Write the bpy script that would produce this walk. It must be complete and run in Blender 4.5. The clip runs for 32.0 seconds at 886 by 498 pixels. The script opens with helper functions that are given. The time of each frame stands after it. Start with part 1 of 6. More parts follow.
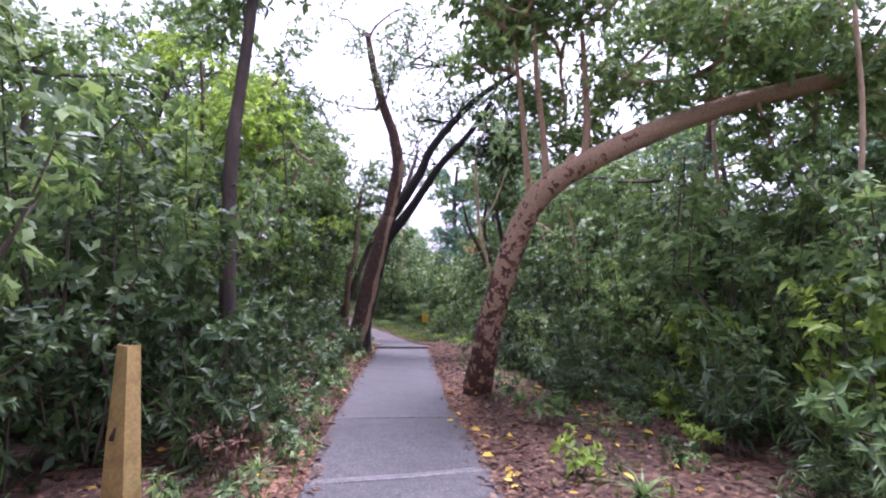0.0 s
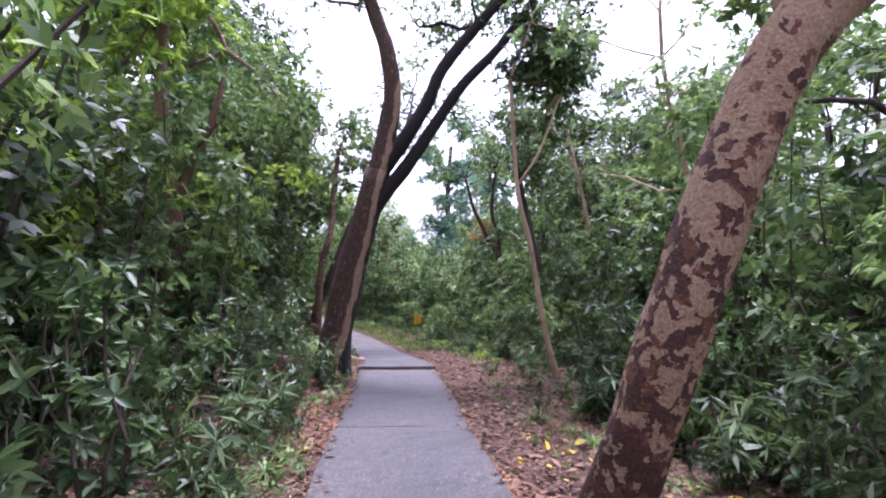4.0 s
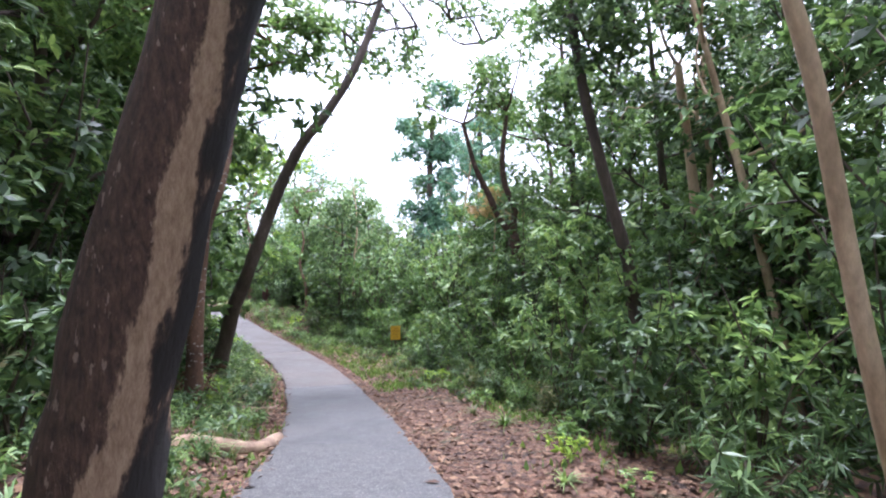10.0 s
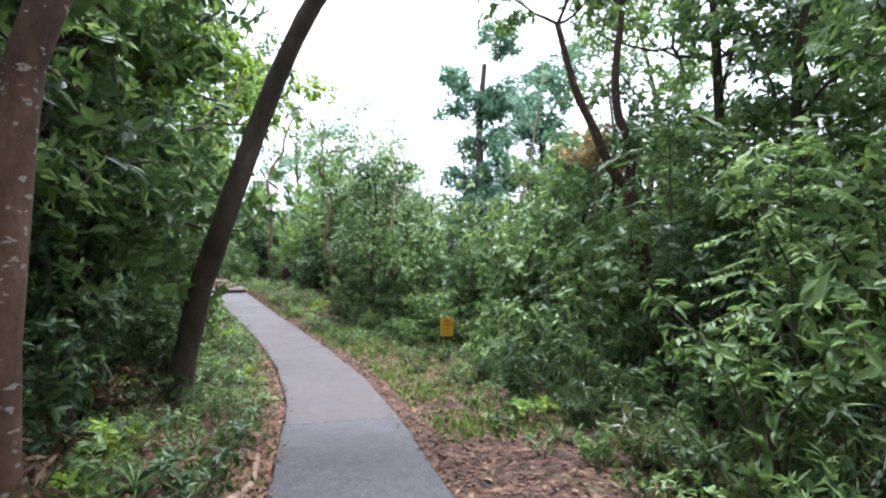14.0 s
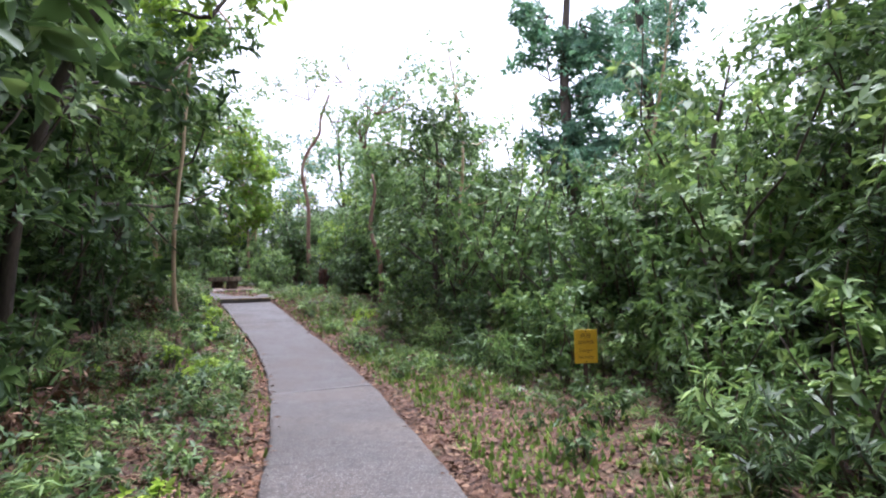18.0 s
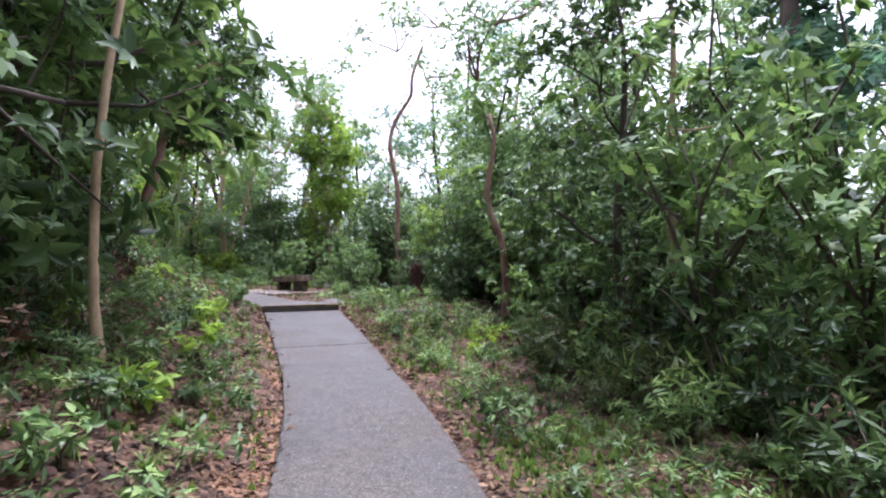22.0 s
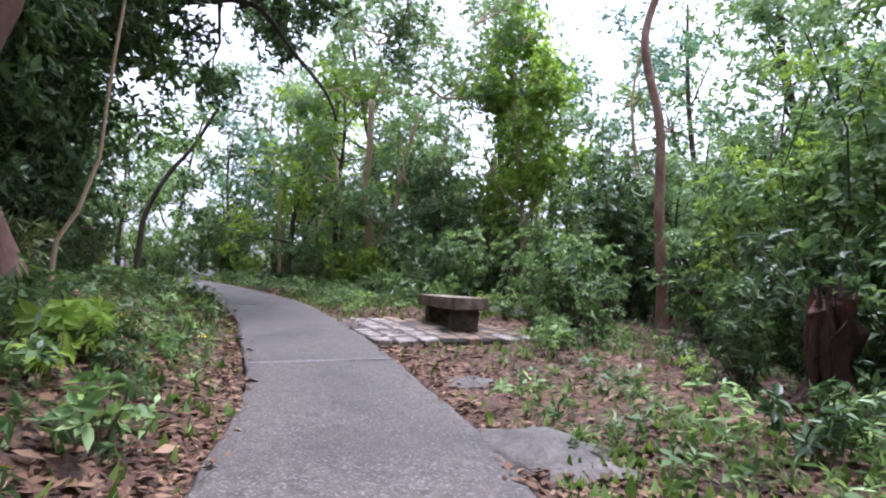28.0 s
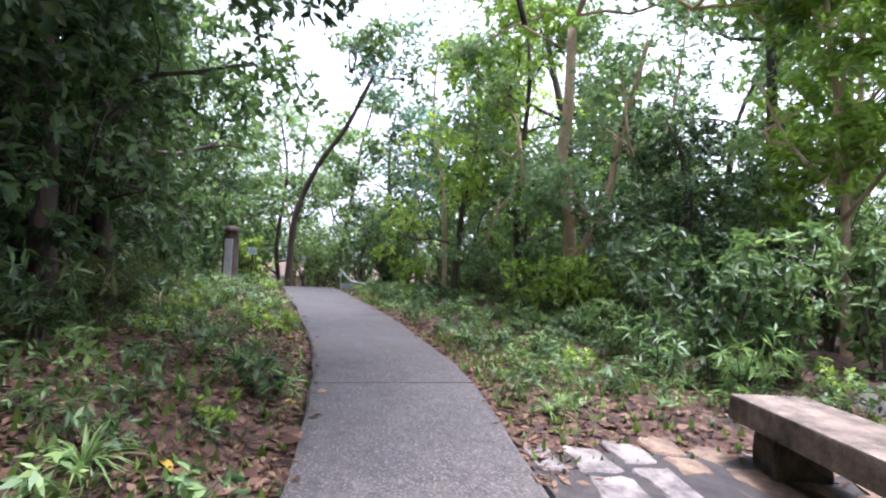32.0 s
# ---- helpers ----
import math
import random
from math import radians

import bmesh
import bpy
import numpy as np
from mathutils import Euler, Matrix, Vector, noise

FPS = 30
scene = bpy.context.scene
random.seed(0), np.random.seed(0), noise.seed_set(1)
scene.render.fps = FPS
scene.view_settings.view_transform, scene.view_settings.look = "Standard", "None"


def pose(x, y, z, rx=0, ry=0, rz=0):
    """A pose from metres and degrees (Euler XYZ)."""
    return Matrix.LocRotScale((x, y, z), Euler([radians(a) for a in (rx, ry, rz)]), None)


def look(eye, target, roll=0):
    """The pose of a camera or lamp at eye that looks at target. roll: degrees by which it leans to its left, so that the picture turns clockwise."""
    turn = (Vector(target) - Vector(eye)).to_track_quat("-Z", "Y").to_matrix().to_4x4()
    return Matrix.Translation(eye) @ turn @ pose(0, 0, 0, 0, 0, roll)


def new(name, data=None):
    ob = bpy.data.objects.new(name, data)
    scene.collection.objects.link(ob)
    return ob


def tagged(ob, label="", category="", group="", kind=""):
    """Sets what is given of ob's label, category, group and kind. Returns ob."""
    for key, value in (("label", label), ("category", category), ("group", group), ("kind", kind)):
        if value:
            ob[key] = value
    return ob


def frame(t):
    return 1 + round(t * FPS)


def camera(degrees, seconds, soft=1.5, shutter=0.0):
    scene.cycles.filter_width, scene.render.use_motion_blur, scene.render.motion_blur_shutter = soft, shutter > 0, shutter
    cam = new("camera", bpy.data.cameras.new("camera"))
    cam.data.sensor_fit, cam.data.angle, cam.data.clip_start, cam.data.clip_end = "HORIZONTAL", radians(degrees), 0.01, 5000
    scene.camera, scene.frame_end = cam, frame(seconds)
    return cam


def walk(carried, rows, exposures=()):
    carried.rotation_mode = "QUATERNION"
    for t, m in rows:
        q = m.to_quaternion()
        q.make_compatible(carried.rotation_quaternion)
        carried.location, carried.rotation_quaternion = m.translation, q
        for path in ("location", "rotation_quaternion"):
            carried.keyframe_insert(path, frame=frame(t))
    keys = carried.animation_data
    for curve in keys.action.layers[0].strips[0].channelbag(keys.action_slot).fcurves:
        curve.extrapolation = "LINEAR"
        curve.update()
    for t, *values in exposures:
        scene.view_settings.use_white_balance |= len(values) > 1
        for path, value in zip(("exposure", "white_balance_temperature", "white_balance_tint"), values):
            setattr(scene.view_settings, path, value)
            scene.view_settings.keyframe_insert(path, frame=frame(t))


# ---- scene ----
cam = camera(80.8, 32.0, soft=2.0)
# seconds, eye, point looked at, roll in degrees
PATH = [
    (0, (0.000, 0.000, 1.350), (-0.002, 1.996, 1.476), 0.90),
    (0.5, (-0.076, 0.625, 1.321), (-0.021, 2.620, 1.448), 1.13),
    (1, (-0.133, 1.231, 1.304), (-0.080, 3.226, 1.436), 1.14),
    (1.5, (-0.205, 1.797, 1.277), (-0.148, 3.792, 1.412), 0.67),
    (2, (-0.268, 2.380, 1.267), (-0.204, 4.375, 1.395), 0.14),
    (2.5, (-0.356, 2.902, 1.258), (-0.284, 4.896, 1.391), 0.06),
    (3, (-0.420, 3.414, 1.248), (-0.361, 5.409, 1.380), 0.15),
    (3.5, (-0.501, 3.916, 1.218), (-0.446, 5.912, 1.332), 0.68),
    (5.5, (-0.655, 5.750, 1.166), (-0.525, 7.742, 1.294), 0.94),
    (6, (-0.662, 6.278, 1.149), (-0.507, 8.268, 1.277), 1.02),
    (6.5, (-0.690, 6.775, 1.136), (-0.534, 8.765, 1.259), 1.04),
    (7, (-0.691, 7.286, 1.122), (-0.538, 9.277, 1.229), 0.72),
    (7.5, (-0.692, 7.787, 1.102), (-0.554, 9.780, 1.202), 0.81),
    (8, (-0.678, 8.293, 1.071), (-0.503, 10.283, 1.176), 0.70),
    (8.5, (-0.673, 8.846, 1.040), (-0.514, 10.837, 1.151), 0.63),
    (9, (-0.670, 9.382, 1.005), (-0.492, 11.371, 1.121), 0.61),
    (9.5, (-0.689, 9.939, 0.974), (-0.534, 11.929, 1.094), 0.21),
    (10, (-0.692, 10.490, 0.942), (-0.532, 12.479, 1.078), -0.18),
    (10.5, (-0.679, 11.064, 0.918), (-0.529, 13.052, 1.074), 0.14),
    (11, (-0.740, 11.583, 0.896), (-0.590, 13.571, 1.054), 0.10),
    (11.5, (-0.807, 12.153, 0.871), (-0.684, 14.145, 1.004), 0.00),
    (12, (-0.914, 12.680, 0.879), (-0.805, 14.674, 0.984), -0.22),
    (12.5, (-0.991, 13.175, 0.894), (-0.907, 15.172, 0.972), -0.68),
    (13, (-1.095, 13.589, 0.860), (-1.032, 15.587, 0.919), 0.06),
    (13.5, (-1.152, 14.040, 0.817), (-1.106, 16.038, 0.885), 0.93),
    (15.5, (-1.472, 16.256, 0.597), (-1.436, 18.253, 0.697), 0.60),
    (16, (-1.551, 16.921, 0.538), (-1.570, 18.918, 0.643), 0.65),
    (16.5, (-1.610, 17.583, 0.482), (-1.686, 19.578, 0.607), 0.80),
    (17, (-1.725, 18.188, 0.440), (-1.833, 20.181, 0.569), 0.22),
    (17.5, (-1.868, 18.798, 0.407), (-2.012, 20.789, 0.525), -0.40),
    (18, (-2.050, 19.394, 0.379), (-2.195, 21.386, 0.494), -1.07),
    (18.5, (-2.241, 19.989, 0.358), (-2.401, 21.980, 0.466), -1.38),
    (19, (-2.444, 20.580, 0.342), (-2.624, 22.569, 0.462), -1.49),
    (19.5, (-2.619, 21.178, 0.329), (-2.825, 23.163, 0.470), -1.00),
    (20, (-2.793, 21.763, 0.300), (-3.073, 23.737, 0.453), -0.95),
    (20.5, (-2.958, 22.409, 0.262), (-3.315, 24.371, 0.415), -0.86),
    (21, (-3.123, 23.080, 0.249), (-3.533, 25.032, 0.395), -0.87),
    (21.5, (-3.321, 23.719, 0.250), (-3.751, 25.667, 0.383), -1.03),
    (22, (-3.579, 24.362, 0.263), (-4.068, 26.296, 0.405), -0.72),
    (22.5, (-3.835, 24.989, 0.286), (-4.410, 26.899, 0.424), -0.70),
    (23, (-4.050, 25.560, 0.307), (-4.699, 27.447, 0.450), -0.01),
    (23.5, (-4.225, 26.207, 0.296), (-4.923, 28.075, 0.456), 1.17),
    (24, (-4.439, 26.805, 0.298), (-5.187, 28.652, 0.469), 1.22),
    (24.5, (-4.670, 27.352, 0.315), (-5.437, 29.193, 0.465), 0.89),
    (25, (-5.019, 27.978, 0.365), (-5.837, 29.796, 0.523), 1.26),
    (25.5, (-5.348, 28.579, 0.414), (-6.227, 30.369, 0.564), 1.92),
    (27.5, (-6.735, 30.807, 0.661), (-7.825, 32.478, 0.791), 1.63),
    (28, (-7.104, 31.277, 0.740), (-8.249, 32.911, 0.877), 1.78),
    (28.5, (-7.483, 31.746, 0.827), (-8.693, 33.332, 0.975), 2.40),
    (29, (-7.857, 32.212, 0.914), (-9.285, 33.602, 1.084), 3.37),
    (29.5, (-8.236, 32.535, 1.028), (-9.759, 33.823, 1.177), 2.33),
    (30, (-8.547, 32.800, 1.107), (-10.121, 34.030, 1.204), 3.10),
    (30.5, (-8.948, 33.078, 1.166), (-10.560, 34.258, 1.271), 4.03),
    (31, (-9.400, 33.411, 1.191), (-10.995, 34.613, 1.291), 2.95),
    (31.5, (-9.871, 33.798, 1.232), (-11.456, 35.015, 1.306), 2.85),
    (32, (-10.292, 34.121, 1.265), (-11.912, 35.291, 1.341), 2.68),
]
walk(cam, [(t, look(eye, target, roll)) for t, eye, target, roll in PATH], [(0.0, 2.02, 5450, 45), (3.5, 2.16, 5450, 43), (7.0, 2.48, 5250, 33), (11.0, 2.47, 5500, 22), (14.0, 2.36, 5520, 19), (17.0, 2.2, 5570, 23), (20.0, 2.08, 5500, 27), (23.0, 2.2, 5580, 24), (25.0, 2.14, 5650, 21), (28.0, 2.06, 5420, 25), (30.0, 2.2, 5420, 24), (32.0, 2.44, 5450, 26)])

# ---- light ----
world = bpy.data.worlds.new("world")
scene.world = world
world.use_nodes = True
wn = world.node_tree
sky = wn.nodes.new("ShaderNodeTexSky")
sky.sky_type, sky.sun_disc = "NISHITA", False
sky.sun_elevation, sky.sun_rotation = radians(76), radians(20)
sky.dust_density = 4.0
pale = wn.nodes.new("ShaderNodeHueSaturation")
pale.inputs["Saturation"].default_value = 0.12
wn.links.new(sky.outputs[0], pale.inputs["Color"])
wn.links.new(pale.outputs[0], wn.nodes["Background"].inputs["Color"])
wn.nodes["Background"].inputs["Strength"].default_value = 0.12
sun = new("sun", bpy.data.lights.new("sun", "SUN"))
sun.data.energy, sun.data.angle, sun.data.color = 1.5, radians(14), (1.0, 0.97, 0.92)
sun.matrix_world = look((3, 10.5, 30), (0, 4, 0))


# ---- materials ----
def material(name, rough=0.8, metal=0.0):
    m = bpy.data.materials.new(name)
    m.use_nodes = True
    b = m.node_tree.nodes["Principled BSDF"]
    b.inputs["Roughness"].default_value, b.inputs["Metallic"].default_value = rough, metal
    return m, m.node_tree.nodes, m.node_tree.links, b


def ramp(nodes, stops):
    r = nodes.new("ShaderNodeValToRGB")
    e = r.color_ramp.elements
    while len(e) < len(stops):
        e.new(0.5)
    for k, (p, c) in enumerate(stops):
        e[k].position, e[k].color = p, (*c, 1)
    return r


def texture(nodes, links, scale, detail=6.0, rough=0.6, coords="Object", stretch=None):
    c = nodes.new("ShaderNodeTexCoord")
    n = nodes.new("ShaderNodeTexNoise")
    n.inputs["Scale"].default_value, n.inputs["Detail"].default_value, n.inputs["Roughness"].default_value = scale, detail, rough
    if stretch:
        mp = nodes.new("ShaderNodeMapping")
        mp.inputs["Scale"].default_value = stretch
        links.new(c.outputs[coords], mp.inputs[0])
        links.new(mp.outputs[0], n.inputs["Vector"])
    else:
        links.new(c.outputs[coords], n.inputs["Vector"])
    return n


def mixed(nodes, links, fac, a, b, mode="MIX"):
    m = nodes.new("ShaderNodeMix")
    m.data_type, m.blend_type = "RGBA", mode
    for sock, v in ((m.inputs[0], fac), (m.inputs[6], a), (m.inputs[7], b)):
        if isinstance(v, bpy.types.NodeSocket):
            links.new(v, sock)
        elif isinstance(v, tuple):
            sock.default_value = (*v, 1)
        else:
            sock.default_value = v
    return m.outputs[2]


def bumped(nodes, links, bsdf, height, strength=0.4, distance=0.01):
    bp = nodes.new("ShaderNodeBump")
    bp.inputs["Strength"].default_value, bp.inputs["Distance"].default_value = strength, distance
    links.new(height, bp.inputs["Height"])
    links.new(bp.outputs[0], bsdf.inputs["Normal"])


def surface(name, stops, scale, fine=None, rough=0.85, bump=0.4, distance=0.01, stretch=None, coords="Object", metal=0.0):
    """Noise-mottled material: a coarse tint by stops, a fine grain, and relief."""
    m, n, l, b = material(name, rough, metal)
    t1 = texture(n, l, scale, 5, 0.6, coords, stretch)
    t2 = texture(n, l, fine or scale * 9, 8, 0.7, coords, stretch)
    r = ramp(n, stops)
    l.new(t1.outputs["Fac"], r.inputs[0])
    g = ramp(n, [(0.3, (0.62, 0.62, 0.62)), (0.7, (1.25, 1.25, 1.25))])
    l.new(t2.outputs["Fac"], g.inputs[0])
    l.new(mixed(n, l, 0.8, r.outputs[0], g.outputs[0], "MULTIPLY"), b.inputs["Base Color"])
    bumped(n, l, b, t2.outputs["Fac"], bump, distance)
    return m


def leaf_material(name, dark, mid, light, rough=0.38, through_light=0.4, odd=None):
    """Leaf: every leaf its own tint, each plant its own too; some light passes through the blade."""
    m, n, l, b = material(name, rough)
    geo, info = n.new("ShaderNodeNewGeometry"), n.new("ShaderNodeObjectInfo")
    mean = n.new("ShaderNodeMath")
    mean.operation = "MULTIPLY_ADD"
    mean.inputs[1].default_value, mean.inputs[2].default_value = 0.72, 0.0
    l.new(geo.outputs["Random Per Island"], mean.inputs[0])
    add = n.new("ShaderNodeMath")
    add.operation = "MULTIPLY_ADD"
    add.inputs[1].default_value = 0.28
    l.new(info.outputs["Random"], add.inputs[0])
    l.new(mean.outputs[0], add.inputs[2])
    stops = [(0.0, dark), (0.5, mid), (0.93, light)]
    if odd:
        stops += [(0.965, light), (0.985, odd)]
    r = ramp(n, stops)
    l.new(add.outputs[0], r.inputs[0])
    t = texture(n, l, 2.2, 3)
    g = ramp(n, [(0.3, (0.7, 0.72, 0.7)), (0.7, (1.2, 1.2, 1.15))])
    l.new(t.outputs["Fac"], g.inputs[0])
    col = mixed(n, l, 0.7, r.outputs[0], g.outputs[0], "MULTIPLY")
    l.new(col, b.inputs["Base Color"])
    b.inputs["Specular IOR Level"].default_value = 0.32
    tr = n.new("ShaderNodeBsdfTranslucent")
    l.new(mixed(n, l, 1.0, col, (1.0, 1.0, 0.76), "MULTIPLY"), tr.inputs[0])
    mx = n.new("ShaderNodeMixShader")
    mx.inputs[0].default_value = through_light
    l.new(b.outputs[0], mx.inputs[1])
    l.new(tr.outputs[0], mx.inputs[2])
    l.new(mx.outputs[0], n["Material Output"].inputs[0])
    return m


LEAF_DARK = leaf_material("leaf_dark", (0.03, 0.056, 0.023), (0.074, 0.129, 0.049), (0.18, 0.265, 0.1), rough=0.42)
LEAF_MID = leaf_material("leaf_mid", (0.08, 0.142, 0.052), (0.16, 0.262, 0.09), (0.31, 0.425, 0.14), rough=0.45)
LEAF_YOUNG = leaf_material("leaf_young", (0.15, 0.25, 0.045), (0.28, 0.42, 0.068), (0.48, 0.6, 0.12), rough=0.5, through_light=0.58)
LEAF_BLUE = leaf_material("leaf_blue", (0.075, 0.16, 0.115), (0.134, 0.263, 0.179), (0.25, 0.413, 0.263))
# pale leaf green, lightened so the colour itself carries the haze over distant foliage
LEAF_PALE_HAZE = leaf_material("leaf_pale_haze", (0.14, 0.222, 0.105), (0.232, 0.352, 0.165), (0.38, 0.52, 0.235), rough=0.5)
LEAF_ORANGE = leaf_material("leaf_orange", (0.26, 0.22, 0.08), (0.4, 0.28, 0.12), (0.5, 0.38, 0.2))
LEAF_REED = leaf_material("leaf_reed", (0.06, 0.1, 0.035), (0.11, 0.15, 0.05), (0.24, 0.22, 0.1))
GRASS = leaf_material("grass_blade", (0.055, 0.105, 0.022), (0.105, 0.18, 0.032), (0.2, 0.265, 0.065))
LITTER = leaf_material("dry_leaf", (0.034, 0.018, 0.011), (0.1, 0.048, 0.026), (0.25, 0.155, 0.09), rough=0.75, through_light=0.05, odd=(0.55, 0.38, 0.05))
SCRAP = leaf_material("leaf_scrap", (0.22, 0.2, 0.16), (0.36, 0.33, 0.27), (0.5, 0.47, 0.4), rough=0.7, through_light=0.05)
LITTER_YELLOW = leaf_material("yellow_leaf", (0.4, 0.26, 0.03), (0.6, 0.42, 0.04), (0.65, 0.5, 0.1), rough=0.55, through_light=0.1)
STEM = surface("stem_bark", [(0.3, (0.05, 0.035, 0.024)), (0.7, (0.13, 0.1, 0.07))], 6, 60)
BARK_DARK = surface("dark_bark", [(0.3, (0.035, 0.026, 0.02)), (0.55, (0.09, 0.065, 0.048)), (0.8, (0.17, 0.13, 0.1))], 3.5, 30, bump=0.9, distance=0.02, stretch=(1, 1, 0.3))
BARK_PALE = surface("pale_bark", [(0.3, (0.27, 0.175, 0.1)), (0.5, (0.46, 0.325, 0.2)), (0.75, (0.6, 0.455, 0.3))], 3, 34, bump=0.6, distance=0.01, stretch=(1, 1, 0.35))
BARK_RED = surface("reddish_bark", [(0.3, (0.1, 0.05, 0.035)), (0.5, (0.22, 0.12, 0.085)), (0.75, (0.38, 0.27, 0.2))], 4, 40, bump=0.7, distance=0.012, stretch=(1, 1, 0.4))


ROOT_SKIN = surface("bare_root", [(0.3, (0.13, 0.08, 0.05)), (0.5, (0.24, 0.16, 0.1)), (0.75, (0.34, 0.25, 0.17))], 5, 45, bump=0.7, distance=0.012)
ROTTEN = surface("rotten_wood", [(0.3, (0.016, 0.007, 0.005)), (0.5, (0.06, 0.022, 0.013)), (0.75, (0.2, 0.075, 0.036))], 7, 50, bump=1.0, distance=0.03, stretch=(1, 1, 0.4))


def flaky_bark():
    """Flaking bark: pale upper skin with torn dark-red plates."""
    m, n, l, b = material("flaky_bark", 0.85)
    c = n.new("ShaderNodeTexCoord")
    v = n.new("ShaderNodeTexVoronoi")
    v.inputs["Scale"].default_value = 17
    w = texture(n, l, 6, 4)
    mv = n.new("ShaderNodeVectorMath")
    mv.operation = "MULTIPLY_ADD"
    mv.inputs[1].default_value = (0.25, 0.25, 0.25)
    l.new(w.outputs["Color"], mv.inputs[0])
    l.new(c.outputs["Object"], mv.inputs[2])
    l.new(mv.outputs[0], v.inputs["Vector"])
    t = texture(n, l, 3.2, 6, 0.7)
    grain = texture(n, l, 55, 6)
    pale_r = ramp(n, [(0.3, (0.22, 0.128, 0.07)), (0.6, (0.39, 0.262, 0.155)), (0.8, (0.52, 0.4, 0.27))])
    l.new(grain.outputs["Fac"], pale_r.inputs[0])
    red_r = ramp(n, [(0.3, (0.03, 0.015, 0.011)), (0.7, (0.11, 0.047, 0.029))])
    l.new(grain.outputs["Fac"], red_r.inputs[0])
    cell = n.new("ShaderNodeSeparateColor")
    l.new(v.outputs["Color"], cell.inputs[0])
    mask = n.new("ShaderNodeMath")
    mask.operation = "MULTIPLY_ADD"
    mask.inputs[1].default_value = 0.95
    l.new(cell.outputs[0], mask.inputs[0])
    l.new(t.outputs["Fac"], mask.inputs[2])
    sep = n.new("ShaderNodeSeparateXYZ")
    l.new(c.outputs["Object"], sep.inputs[0])
    peeled = n.new("ShaderNodeMath")
    peeled.operation = "MULTIPLY_ADD"
    peeled.inputs[1].default_value = -0.24
    l.new(sep.outputs["Z"], peeled.inputs[0])
    l.new(mask.outputs[0], peeled.inputs[2])
    old = ramp(n, [(0.6, (0, 0, 0)), (0.63, (1, 1, 1))])
    torn = ramp(n, [(0.74, (0, 0, 0)), (0.78, (1, 1, 1))])
    rust = ramp(n, [(0.3, (0.075, 0.03, 0.018)), (0.7, (0.2, 0.088, 0.046))])
    l.new(peeled.outputs[0], old.inputs[0])
    l.new(peeled.outputs[0], torn.inputs[0])
    l.new(grain.outputs["Fac"], rust.inputs[0])
    c1 = mixed(n, l, old.outputs[0], pale_r.outputs[0], rust.outputs[0])
    l.new(mixed(n, l, torn.outputs[0], c1, red_r.outputs[0]), b.inputs["Base Color"])
    rise = n.new("ShaderNodeMath")
    rise.operation = "MULTIPLY_ADD"
    rise.inputs[1].default_value = 0.3
    l.new(grain.outputs["Fac"], rise.inputs[0])
    l.new(peeled.outputs[0], rise.inputs[2])
    bumped(n, l, b, rise.outputs[0], 1.0, 0.035)
    return m


BARK_FLAKY = flaky_bark()


def speckled_bark():
    """Brown bark with rings of lichen and small pale spots."""
    m, n, l, b = material("speckled_bark", 0.88)
    t = texture(n, l, 4, 5, 0.6, "Object", (1, 1, 0.45))
    grain = texture(n, l, 38, 7, 0.7, "Object", (1, 1, 0.6))
    spots = texture(n, l, 17, 2, 0.5, "Object", (1, 1, 1.6))
    r = ramp(n, [(0.3, (0.05, 0.027, 0.017)), (0.5, (0.135, 0.072, 0.042)), (0.7, (0.24, 0.145, 0.09)), (0.85, (0.34, 0.26, 0.19))])
    l.new(t.outputs["Fac"], r.inputs[0])
    g = ramp(n, [(0.3, (0.6, 0.6, 0.6)), (0.7, (1.25, 1.25, 1.25))])
    l.new(grain.outputs["Fac"], g.inputs[0])
    e = ramp(n, [(0.63, (0, 0, 0)), (0.68, (0.75, 0.75, 0.75))])
    l.new(spots.outputs["Fac"], e.inputs[0])
    l.new(mixed(n, l, e.outputs[0], mixed(n, l, 0.8, r.outputs[0], g.outputs[0], "MULTIPLY"), (0.42, 0.39, 0.34)), b.inputs["Base Color"])
    bumped(n, l, b, grain.outputs["Fac"], 0.7, 0.012)
    return m


BARK_SPECKLED = speckled_bark()


